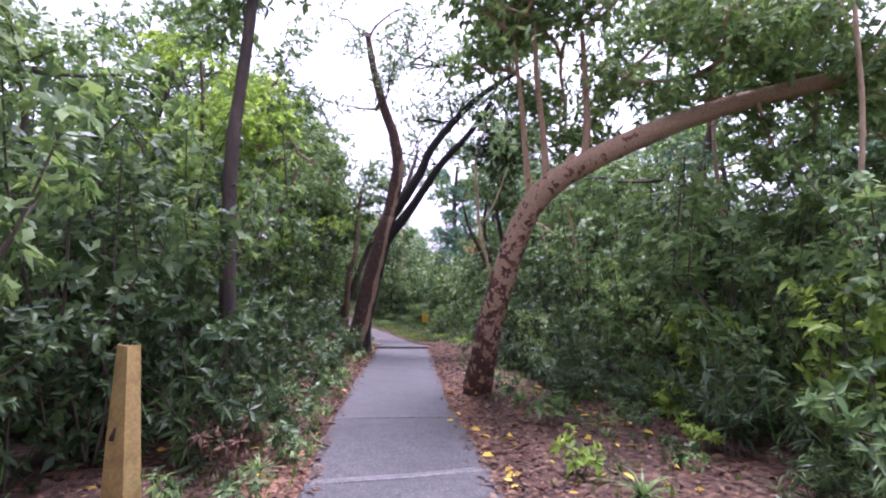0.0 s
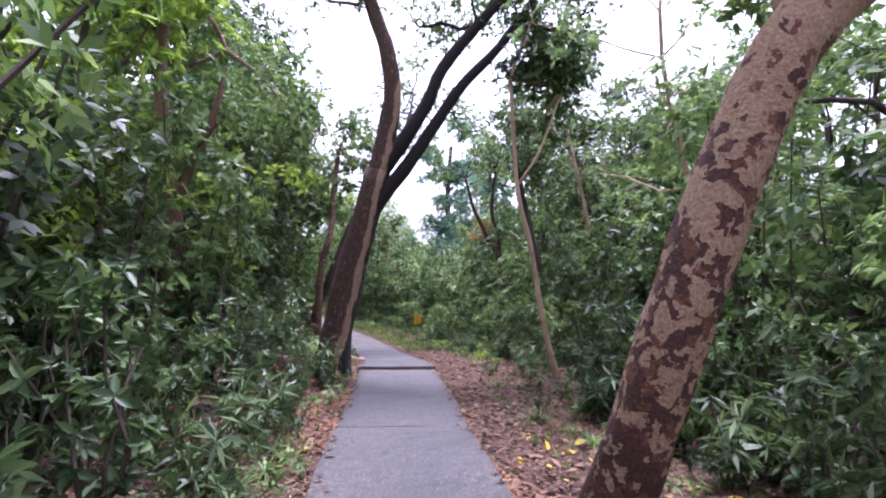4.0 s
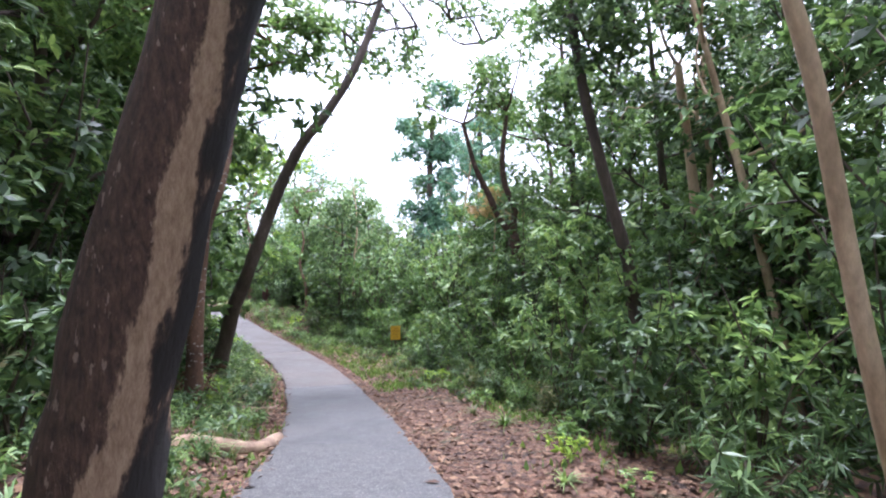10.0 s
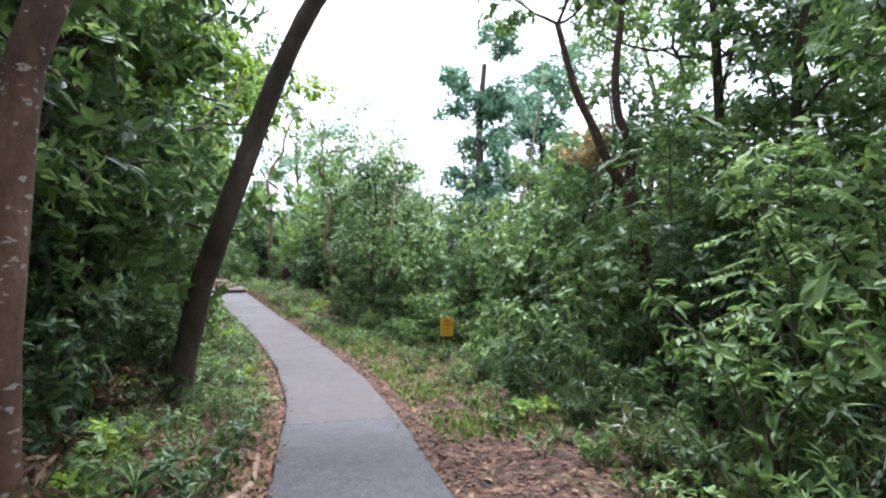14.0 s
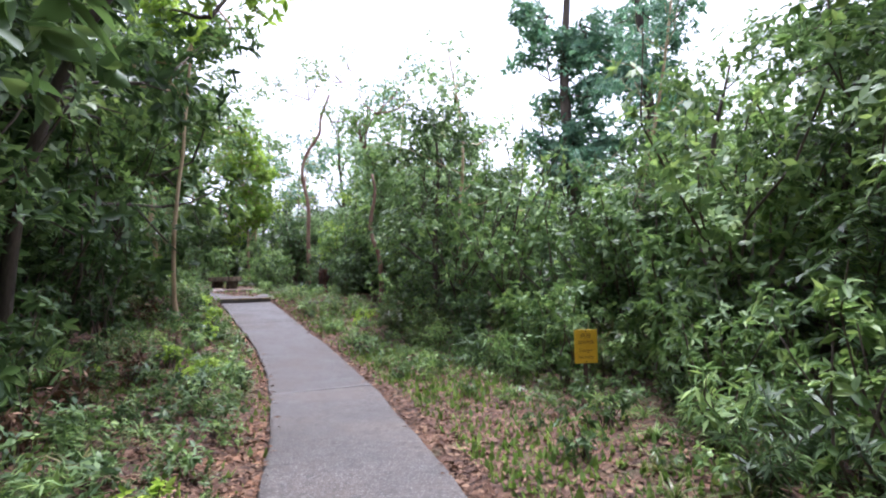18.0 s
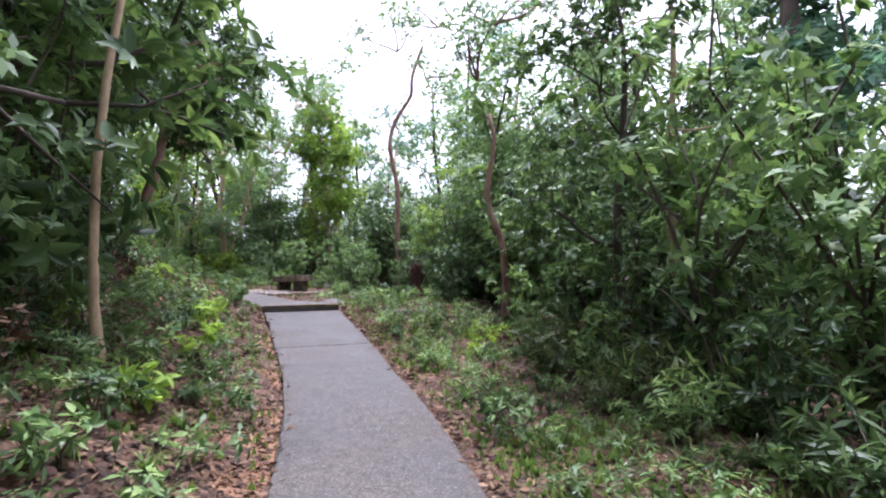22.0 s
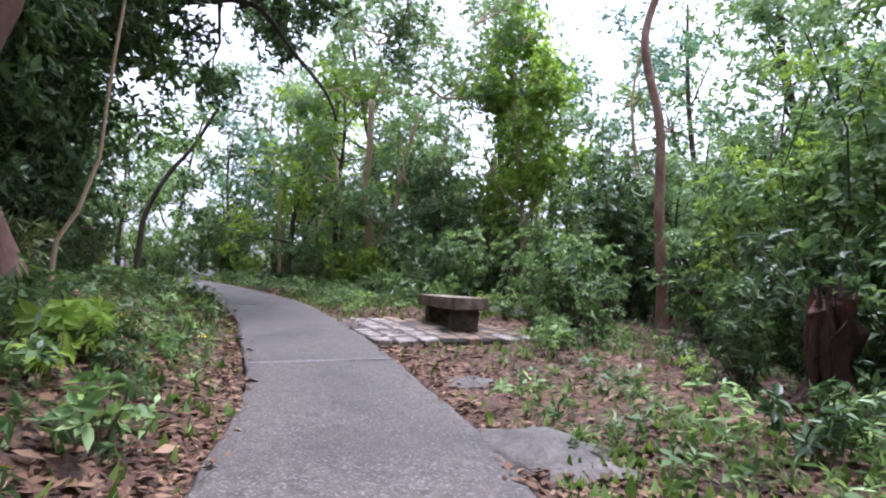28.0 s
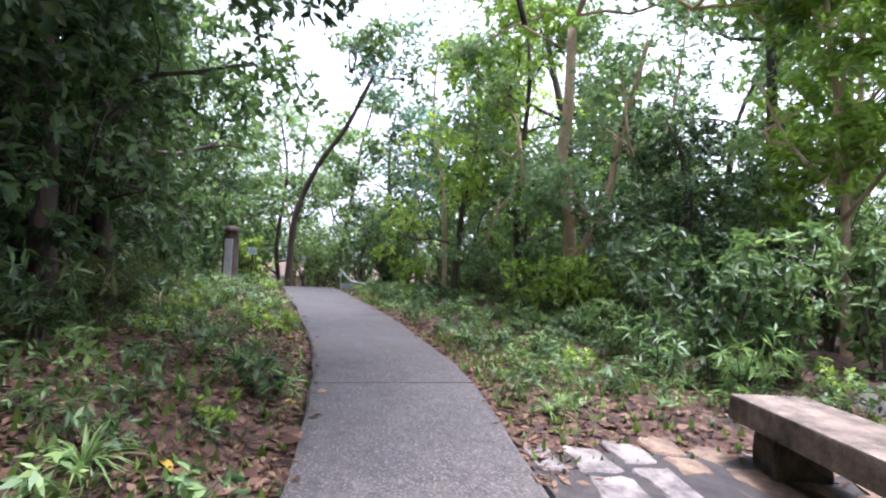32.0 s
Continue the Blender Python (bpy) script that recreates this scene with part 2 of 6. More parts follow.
def striped_bark():
    """Rust-brown flecked bark, a long pale strip laid bare along the trunk, and a black flank on its +X side."""
    m, n, l, b = material("striped_bark", 0.85)
    c = n.new("ShaderNodeTexCoord")
    sep = n.new("ShaderNodeSeparateXYZ")
    l.new(c.outputs["Object"], sep.inputs[0])
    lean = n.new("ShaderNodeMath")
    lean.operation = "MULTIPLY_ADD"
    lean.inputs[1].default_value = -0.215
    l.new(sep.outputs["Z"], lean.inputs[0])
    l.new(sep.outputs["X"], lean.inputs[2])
    edge_noise = texture(n, l, 5, 6, 0.65, "Object", (1, 1, 0.35))
    grain = texture(n, l, 34, 7, 0.7, "Object", (1, 1, 0.35))
    flecks = texture(n, l, 26, 4, 0.6, "Object", (1.0, 1.0, 0.4))
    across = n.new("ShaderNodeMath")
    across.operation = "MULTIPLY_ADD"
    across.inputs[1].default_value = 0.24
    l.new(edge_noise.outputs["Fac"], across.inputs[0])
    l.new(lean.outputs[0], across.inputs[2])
    rust = ramp(n, [(0.3, (0.026, 0.015, 0.011)), (0.55, (0.085, 0.046, 0.03)), (0.8, (0.17, 0.1, 0.068))])
    l.new(grain.outputs["Fac"], rust.inputs[0])
    pale_r = ramp(n, [(0.3, (0.21, 0.125, 0.075)), (0.7, (0.43, 0.295, 0.19))])
    l.new(grain.outputs["Fac"], pale_r.inputs[0])
    fleck_mask = ramp(n, [(0.62, (0, 0, 0)), (0.66, (0.7, 0.7, 0.7))])
    l.new(flecks.outputs["Fac"], fleck_mask.inputs[0])
    c1 = mixed(n, l, fleck_mask.outputs[0], rust.outputs[0], (0.3, 0.21, 0.155))
    strip = ramp(n, [(0.105, (0, 0, 0)), (0.12, (1, 1, 1)), (0.205, (1, 1, 1)), (0.22, (0, 0, 0))])
    # everything past the strip towards +X turns near black
    black_flank = ramp(n, [(0.21, (0, 0, 0)), (0.235, (1, 1, 1))])
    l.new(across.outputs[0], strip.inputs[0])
    l.new(across.outputs[0], black_flank.inputs[0])
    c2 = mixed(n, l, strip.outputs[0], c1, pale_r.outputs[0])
    l.new(mixed(n, l, black_flank.outputs[0], c2, (0.016, 0.012, 0.01)), b.inputs["Base Color"])
    bumped(n, l, b, grain.outputs["Fac"], 0.9, 0.02)
    return m


BARK_STRIPED = striped_bark()


def concrete(name, tones):
    """Weathered path concrete: exposed grit, damp stains, slab-to-slab tint."""
    m, n, l, b = material(name, 0.78)
    info = n.new("ShaderNodeObjectInfo")
    t1 = texture(n, l, 1.3, 6, 0.62)
    t2 = texture(n, l, 120, 4, 0.7)
    t3 = texture(n, l, 14, 6, 0.7)
    r = ramp(n, tones)
    l.new(t1.outputs["Fac"], r.inputs[0])
    g = ramp(n, [(0.34, (0.4, 0.4, 0.41)), (0.5, (0.9, 0.9, 0.9)), (0.66, (1.85, 1.8, 1.74))])
    l.new(t2.outputs["Fac"], g.inputs[0])
    c1 = mixed(n, l, 0.75, r.outputs[0], g.outputs[0], "MULTIPLY")
    g3 = ramp(n, [(0.33, (0.4, 0.4, 0.405)), (0.67, (1.5, 1.47, 1.42))])
    l.new(t3.outputs["Fac"], g3.inputs[0])
    c2 = mixed(n, l, 0.8, c1, g3.outputs[0], "MULTIPLY")
    gi = ramp(n, [(0.0, (0.88, 0.88, 0.89)), (1.0, (1.1, 1.09, 1.08))])
    l.new(info.outputs["Random"], gi.inputs[0])
    chips = texture(n, l, 62, 3, 0.8)
    bare = ramp(n, [(0.545, (0, 0, 0)), (0.62, (0.8, 0.8, 0.8))])
    l.new(chips.outputs["Fac"], bare.inputs[0])
    c3 = mixed(n, l, 1.0, c2, gi.outputs[0], "MULTIPLY")
    l.new(mixed(n, l, bare.outputs[0], c3, (0.17, 0.158, 0.142)), b.inputs["Base Color"])
    rr = ramp(n, [(0.35, (0.55, 0.55, 0.55)), (0.65, (0.85, 0.85, 0.85))])
    l.new(t1.outputs["Fac"], rr.inputs[0])
    l.new(rr.outputs[0], b.inputs["Roughness"])
    bumped(n, l, b, t2.outputs["Fac"], 0.35, 0.004)
    return m


CONCRETE = concrete("path_concrete", [(0.3, (0.0245, 0.0245, 0.0235)), (0.5, (0.0415, 0.041, 0.039)), (0.72, (0.068, 0.0665, 0.0625))])
CONCRETE_WARM = concrete("gritty_path_concrete", [(0.3, (0.026, 0.0215, 0.0175)), (0.5, (0.044, 0.0365, 0.0298)), (0.72, (0.072, 0.06, 0.049))])
CEMENT_TAN = concrete("tan_cement", [(0.3, (0.06, 0.045, 0.034)), (0.5, (0.105, 0.08, 0.061)), (0.7, (0.16, 0.125, 0.098))])
CONCRETE_PALE = concrete("pale_cement", [(0.3, (0.075, 0.072, 0.068)), (0.7, (0.14, 0.133, 0.122))])
YELLOW_PAINT = surface("worn_yellow_paint", [(0.4, (0.045, 0.04, 0.034)), (0.54, (0.13, 0.09, 0.03)), (0.8, (0.21, 0.14, 0.035))], 9, 80, rough=0.6)
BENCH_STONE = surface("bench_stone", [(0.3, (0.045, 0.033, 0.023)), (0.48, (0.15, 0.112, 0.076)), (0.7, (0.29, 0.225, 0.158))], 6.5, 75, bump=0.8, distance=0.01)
# legs: the seat's brown mottling in darker tones
BENCH_LEG = surface("dark_bench_stone", [(0.3, (0.022, 0.017, 0.011)), (0.5, (0.07, 0.052, 0.034)), (0.75, (0.17, 0.13, 0.085))], 8, 60, bump=0.8, distance=0.012)
PAVING_BROWN = surface("brown_paving_stone", [(0.32, (0.05, 0.034, 0.022)), (0.5, (0.15, 0.098, 0.058)), (0.7, (0.27, 0.185, 0.115))], 7, 50, bump=0.7, distance=0.01)
PAVING_STONE = surface("paving_stone", [(0.32, (0.06, 0.05, 0.042)), (0.5, (0.17, 0.143, 0.12)), (0.7, (0.31, 0.265, 0.222))], 7, 50, bump=0.5, distance=0.008)
ROCK = surface("rock", [(0.3, (0.04, 0.035, 0.03)), (0.5, (0.085, 0.075, 0.064)), (0.75, (0.15, 0.13, 0.11))], 5, 40, bump=0.7, distance=0.015)
MORTAR = surface("earth_joint", [(0.3, (0.014, 0.011, 0.009)), (0.7, (0.05, 0.04, 0.032))], 8, 70)
SIGN_YELLOW = surface("sign_yellow", [(0.3, (0.62, 0.36, 0.012)), (0.7, (0.74, 0.46, 0.02))], 12, 90, rough=0.45, bump=0.05)
POST_YELLOW = surface("faded_yellow_board", [(0.25, (0.3, 0.2, 0.07)), (0.5, (0.55, 0.38, 0.13)), (0.8, (0.64, 0.46, 0.2))], 5, 45, rough=0.6, bump=0.15)
SIGN_POST = surface("rusted_post", [(0.3, (0.035, 0.02, 0.014)), (0.7, (0.1, 0.06, 0.04))], 12, 90)
INK = surface("sign_ink", [(0.3, (0.12, 0.05, 0.012)), (0.7, (0.2, 0.09, 0.02))], 30, 120, rough=0.6, bump=0.05)
STEEL = surface("brushed_steel", [(0.3, (0.5, 0.5, 0.5)), (0.7, (0.68, 0.68, 0.67))], 6, 80, rough=0.45, bump=0.05, metal=0.55)
BIN_BROWN = surface("bin_brown", [(0.3, (0.05, 0.035, 0.026)), (0.7, (0.11, 0.08, 0.06))], 6, 60)
WHITE_BOARD = surface("pale_notice", [(0.3, (0.45, 0.55, 0.72)), (0.7, (0.62, 0.7, 0.8))], 10, 60, rough=0.5, bump=0.05)
PANEL_GREEN = surface("yellow_green_panel", [(0.3, (0.42, 0.5, 0.08)), (0.7, (0.58, 0.64, 0.16))], 8, 60, rough=0.5, bump=0.05)
RAIL_METAL = surface("painted_rail", [(0.3, (0.3, 0.36, 0.34)), (0.7, (0.5, 0.55, 0.5))], 8, 60, rough=0.5, metal=0.3)


def ground_material():
    """Forest soil: clay and humus under a mat of rotting leaf scraps, with moss in patches."""
    m, n, l, b = material("forest_soil", 0.95)
    t1 = texture(n, l, 0.55, 6, 0.65)
    t2 = texture(n, l, 16, 8, 0.75)
    t3 = texture(n, l, 2.2, 5, 0.6)
    r = ramp(n, [(0.3, (0.028, 0.02, 0.014)), (0.48, (0.06, 0.037, 0.023)), (0.62, (0.12, 0.06, 0.033)), (0.8, (0.19, 0.098, 0.05))])
    l.new(t1.outputs["Fac"], r.inputs[0])
    bend = n.new("ShaderNodeVectorMath")
    bend.operation = "MULTIPLY_ADD"
    bend.inputs[1].default_value = (0.09, 0.09, 0.0)
    l.new(t2.outputs["Color"], bend.inputs[0])
    l.new(n.new("ShaderNodeTexCoord").outputs["Object"], bend.inputs[2])
    scraps = n.new("ShaderNodeTexVoronoi")
    scraps.inputs["Scale"].default_value = 17
    l.new(bend.outputs[0], scraps.inputs["Vector"])
    sep = n.new("ShaderNodeSeparateColor")
    l.new(scraps.outputs["Color"], sep.inputs[0])
    tint = ramp(n, [(0.0, (0.018, 0.011, 0.008)), (0.35, (0.06, 0.03, 0.017)), (0.7, (0.135, 0.062, 0.033)), (1.0, (0.22, 0.135, 0.078))])
    l.new(sep.outputs[0], tint.inputs[0])
    c0 = mixed(n, l, 0.62, r.outputs[0], tint.outputs[0])
    g = ramp(n, [(0.3, (0.35, 0.35, 0.35)), (0.5, (0.95, 0.95, 0.95)), (0.72, (1.5, 1.45, 1.4))])
    l.new(t2.outputs["Fac"], g.inputs[0])
    c = mixed(n, l, 0.9, c0, g.outputs[0], "MULTIPLY")
    mo = ramp(n, [(0.56, (0, 0, 0)), (0.7, (0.6, 0.6, 0.6))])
    l.new(t3.outputs["Fac"], mo.inputs[0])
    l.new(mixed(n, l, mo.outputs[0], c, (0.05, 0.07, 0.025)), b.inputs["Base Color"])
    rise = n.new("ShaderNodeMath")
    rise.operation = "ADD"
    l.new(sep.outputs[1], rise.inputs[0])
    l.new(t2.outputs["Fac"], rise.inputs[1])
    bumped(n, l, b, rise.outputs[0], 0.9, 0.03)
    return m


SOIL = ground_material()
CLAY = surface("orange_clay", [(0.3, (0.1, 0.05, 0.026)), (0.5, (0.2, 0.1, 0.05)), (0.72, (0.3, 0.165, 0.085))], 6, 55, rough=0.95, bump=0.8, distance=0.015)


# ---- building blocks ----
def mesh_object(name, verts, faces, mat, parent=None, smooth=False, label=""):
    me = bpy.data.meshes.new(name)
    me.from_pydata([tuple(v) for v in verts], [], faces)
    me.update()
    if smooth:
        me.polygons.foreach_set("use_smooth", [True] * len(me.polygons))
    me.materials.append(mat)
    ob = new(name, me)
    if parent:
        ob.parent = parent
    if label:
        tagged(ob, label)
    return ob


def part(name, bm, mat, parent, label="", smooth=False):
    me = bpy.data.meshes.new(name)
    bm.to_mesh(me)
    bm.free()
    if smooth:
        me.polygons.foreach_set("use_smooth", [True] * len(me.polygons))
    me.materials.append(mat)
    ob = new(name, me)
    ob.parent = parent
    if label:
        tagged(ob, label)
    return ob


def thing(name, at, label, category, group="", kind="", turn=0.0):
    ob = new(name)
    ob.empty_display_size = 0.1
    ob.matrix_basis = pose(*at, 0, 0, turn)
    return tagged(ob, label, category, group, kind)


def block(size, at, bevel=0.01, jitter=0.0, rng=None, segments=2, cuts=0):
    """A bevelled box, its corners a little worn."""
    bm = bmesh.new()
    bmesh.ops.create_cube(bm, size=1)
    bmesh.ops.scale(bm, vec=size, verts=bm.verts)
    if cuts:
        bmesh.ops.subdivide_edges(bm, edges=bm.edges, cuts=cuts, use_grid_fill=True)
    bmesh.ops.bevel(bm, geom=[e for e in bm.edges if e.calc_face_angle(0) > 0.5], offset=bevel, segments=segments, affect="EDGES", profile=0.6)
    for v in bm.verts:
        if jitter:
            v.co += Vector((rng.normal(0, jitter), rng.normal(0, jitter), rng.normal(0, jitter)))
        v.co += Vector(at)
    return bm


def tube(points, radii, sides=8, lumpy=0.0, rng=None):
    """Vertices and faces of a tapering bent tube."""
    pts = np.array(points, float)
    tang = np.gradient(pts, axis=0)
    tang /= np.linalg.norm(tang, axis=1)[:, None] + 1e-9
    ref = np.array([0.31, 0.77, 0.1])
    verts, faces = [], []
    for k, (p, d, r) in enumerate(zip(pts, tang, radii)):
        u = ref - d * (ref @ d)
        u /= np.linalg.norm(u)
        w = np.cross(d, u)
        ref = u
        for j in range(sides):
            a = 2 * math.pi * j / sides
            rr = r * (1 + (rng.normal(0, lumpy) if lumpy else 0))
            verts.append(p + rr * (math.cos(a) * u + math.sin(a) * w))
    for k in range(len(pts) - 1):
        for j in range(sides):
            a, b = k * sides + j, k * sides + (j + 1) % sides
            faces.append((a, b, b + sides, a + sides))
    faces.append(tuple(range(sides))[::-1])
    faces.append(tuple(range((len(pts) - 1) * sides, len(pts) * sides)))
    return verts, faces


def spline(points, step):
    """Points along a smooth curve through the given ones."""
    p = np.array(points, float)
    q = np.vstack([2 * p[0] - p[1], p, 2 * p[-1] - p[-2]])
    out = []
    for k in range(1, len(q) - 2):
        n = max(1, int(np.linalg.norm(q[k + 1][:3] - q[k][:3]) / step))
        for t in np.arange(n) / n:
            out.append(0.5 * (2 * q[k] + (q[k + 1] - q[k - 1]) * t + (2 * q[k - 1] - 5 * q[k] + 4 * q[k + 1] - q[k + 2]) * t * t
                              + (3 * q[k] - q[k - 1] - 3 * q[k + 1] + q[k + 2]) * t ** 3))
    out.append(p[-1])
    return np.array(out)


def unit(v):
    return v / (np.linalg.norm(v, axis=-1, keepdims=True) + 1e-9)


def blades(base, way, up, length, width, fine=True, droop=0.15, fold=0.18):
    """Leaves: base points, directions, upper sides, lengths and widths. Returns vertices and quads."""
    n = len(base)
    side = unit(np.cross(way, up))
    L, W = length[:, None], width[:, None]
    if fine:
        v = np.stack([base,
                      base + way * L * 0.28 + side * W * 0.46 + up * W * fold,
                      base + way * L * 0.62 + side * W * 0.42 + up * (W * fold - L * droop * 0.35),
                      base + way * L - up * L * droop,
                      base + way * L * 0.62 - side * W * 0.42 + up * (W * fold - L * droop * 0.35),
                      base + way * L * 0.28 - side * W * 0.46 + up * W * fold], 1).reshape(-1, 3)
        f = (np.arange(n)[:, None] * 6 + np.array([0, 1, 2, 3, 0, 3, 4, 5])).reshape(-1, 4)
    else:
        v = np.stack([base, base + way * L * 0.45 + side * W * 0.5, base + way * L - up * L * droop, base + way * L * 0.45 - side * W * 0.5], 1).reshape(-1, 3)
        f = np.arange(n * 4).reshape(-1, 4)
    return v, f


def quad_mesh(name, v, f, mat):
    me = bpy.data.meshes.new(name)
    me.vertices.add(len(v))
    me.vertices.foreach_set("co", np.asarray(v, np.float32).ravel())
    me.loops.add(len(f) * 4)
    me.loops.foreach_set("vertex_index", np.asarray(f, np.int32).ravel())
    me.polygons.add(len(f))
    me.polygons.foreach_set("loop_start", np.arange(len(f), dtype=np.int32) * 4)
    me.update(calc_edges=True)
    me.materials.append(mat)
    return me


def rosettes(rng, at, axis, count, length, width, open_angle=(45, 85), fine=True, sag=0.25):
    """A whorl of leaves round each shoot tip."""
    m = len(at)
    idx = np.repeat(np.arange(m), count)
    n = len(idx)
    a = axis[idx]
    u = unit(np.cross(a, np.array([0.3, 0.9, 0.2])))
    w = np.cross(a, u)
    phi = rng.uniform(0, 2 * math.pi, n)
    th = np.radians(rng.uniform(*open_angle, n))
    radial = u * np.cos(phi)[:, None] + w * np.sin(phi)[:, None]
    way = a * np.cos(th)[:, None] + radial * np.sin(th)[:, None]
    way[:, 2] -= sag
    way = unit(way)
    up = a * np.sin(th)[:, None] - radial * np.cos(th)[:, None] + rng.normal(0, 0.25, (n, 3))
    up = unit(up - way * (up * way).sum(1)[:, None])
    L = length * rng.uniform(0.6, 1.25, n)
    return blades(at[idx] + a * rng.uniform(-0.12, 0.02, n)[:, None] * length * 3, way, up, L, L * width * rng.uniform(0.85, 1.15, n), fine)


# ---- the way: centre line, half width, height of the walking surface ----
WAY = spline([(0.25, -9, 0.7), (0.2, -4, 0.7), (0.05, 0, 0.7), (-0.15, 2, 0.71), (-0.29, 4, 0.71), (-0.51, 6, 0.665), (-0.61, 7.4, 0.645), (-0.745, 9.2, 0.66), 
              (-0.86, 11.4, 0.66), (-1.04, 13.7, 0.665), (-1.22, 15.5, 0.63), (-1.5, 17.31, 0.63), (-2.05, 19.93, 0.63), (-2.52, 21.78, 0.63), (-3.08, 23.4, 0.63), (-3.71, 25.03, 0.63), 
              (-4.1, 25.96, 0.63), (-5.3, 28.41, 0.63), (-6.48, 30.29, 0.63), (-6.88, 30.84, 0.63), (-8.06, 32.34, 0.63), (-9, 33.25, 0.63), (-9.77, 33.88, 0.63), (-10.6, 34.46, 0.63), 
              (-12.35, 35.53, 0.63), (-12.35, 35.53, 0.63), (-13.95, 36.32, 0.63), (-15.9, 37.02, 0.63), (-18.2, 37.68, 0.62), (-20.5, 38.3, 0.6), (-23, 39.2, 0.6), (-27, 41.4, 0.6)], 0.12)
WAY_S = np.concatenate([[0], np.cumsum(np.hypot(*np.diff(WAY[:, :2], axis=0).T))])
WAY_T = unit(np.gradient(WAY[:, :2], axis=0))


def station(x, y):
    k = ((WAY[:, 0] - x) ** 2 + (WAY[:, 1] - y) ** 2).argmin()
    return WAY_S[k] + (np.array([x, y]) - WAY[k, :2]) @ WAY_T[k]


ORIGIN = station(0, 0)
STEP_ONE, STEP_TWO = station(-1.03, 13.6), station(-8.06, 32.34)
HEIGHTS = [(-9, 0.22), (0, 0), (4, -0.11), (6, -0.145), (7.4, -0.165), (9.2, -0.22), (10, -0.26), (11.4, -0.325), (13.55, -0.39), (13.76, -0.39), (15.55, -0.58), (17.38, -0.78), 
           (20.06, -0.965), (21.97, -1.03), (25.43, -1.05), (26.44, -1.045), (29.17, -0.94), (31.39, -0.7), (32.07, -0.57), (33.97, -0.185), (34.04, -0.19), (36.28, -0.16), (37.3, -0.08), (39.35, 0.07), 
           (41.47, 0.24), (45.47, 0.44), (48.47, 0.54), (50.47, 0.5), (54.47, 0.04)]


def way_height(s, steps=True):
    h = np.interp(np.asarray(s) - ORIGIN, *zip(*HEIGHTS))
    if steps:
        return h + 0.06 * (s >= STEP_ONE) + 0.1 * (s >= STEP_TWO)
    return h + 0.06 * np.clip((s - STEP_ONE) / 0.5 + 0.5, 0, 1) + 0.1 * np.clip((s - STEP_TWO) / 0.5 + 0.5, 0, 1)


def lateral(x, y):
    """Station, offset to the right of the centre line, and half width there, for arrays of points."""
    x, y = np.asarray(x, float).ravel(), np.asarray(y, float).ravel()
    k = np.empty(len(x), int)
    for c in range(0, len(x), 4000):
        sl = slice(c, c + 4000)
        k[sl] = ((WAY[None, ::2, 0] - x[sl, None]) ** 2 + (WAY[None, ::2, 1] - y[sl, None]) ** 2).argmin(1) * 2
    dx, dy = x - WAY[k, 0], y - WAY[k, 1]
    along = dx * WAY_T[k, 0] + dy * WAY_T[k, 1]
    off = dx * WAY_T[k, 1] - dy * WAY_T[k, 0]
    d = np.hypot(dx, dy)
    return WAY_S[k] + np.clip(along, -0.3, 0.3), np.sign(off) * d, WAY[k, 2]


def wave(x, y):
    return (np.sin(x * 1.7 + y * 0.9) + np.sin(y * 2.3 - x * 1.1 + 2) + np.sin(x * 4.1 - y * 3.3 + 1) * 0.5 + np.sin(y * 5.2 + x * 2.7) * 0.4) / 2.9


def ground_height(x, y):
    x, y = np.asarray(x, float), np.asarray(y, float)
    s, off, half = lateral(x, y)
    h = way_height(s, False)
    far = np.clip((np.abs(off) - 5) / 12, 0, 1)
    h = h * (1 - far) + far * -0.2
    d = np.abs(off) - half
    beside = np.clip(d / 1.0, 0, 1)
    beside = beside * beside * (3 - 2 * beside)
    bank = np.clip((s - ORIGIN - 8) / 5, 0, 1) * (1 - 0.85 * np.clip((s - ORIGIN - 41.2) / 3, 0, 1))
    left = (0.03 + 0.21 * bank) * beside + (0.05 + 0.04 * bank) * np.clip(d - 0.8, 0, 12)
    u = s - ORIGIN - 31.5
    rise = np.exp(-(u / np.where(u < 0, 4.0, 5.0)) ** 2) * np.clip(d / 1.25, 0, 1) ** 1.3
    left = left + 0.6 * rise
    sunk = np.exp(-((s - ORIGIN - 38.9) / 1.3) ** 4) * np.clip(1.6 - d / 1.6, 0, 1)
    right = (0.05 - 0.14 * sunk) * beside - 0.015 * np.clip(d - 2, 0, 12)
    h = h + np.where(off < 0, left, right) - 0.045 + wave(x, y) * 0.05 * beside
    return np.where(d < -0.06, h - 0.12, h)


def gz(x, y):
    return float(ground_height(np.array([x]), np.array([y]))[0])


def beside_way(s, off):
    """World x, y of a point at a station (from the start of the walk) and an offset to the right."""
    k = np.abs(WAY_S - ORIGIN - s).argmin()
    return WAY[k, 0] + off * WAY_T[k, 1], WAY[k, 1] - off * WAY_T[k, 0]


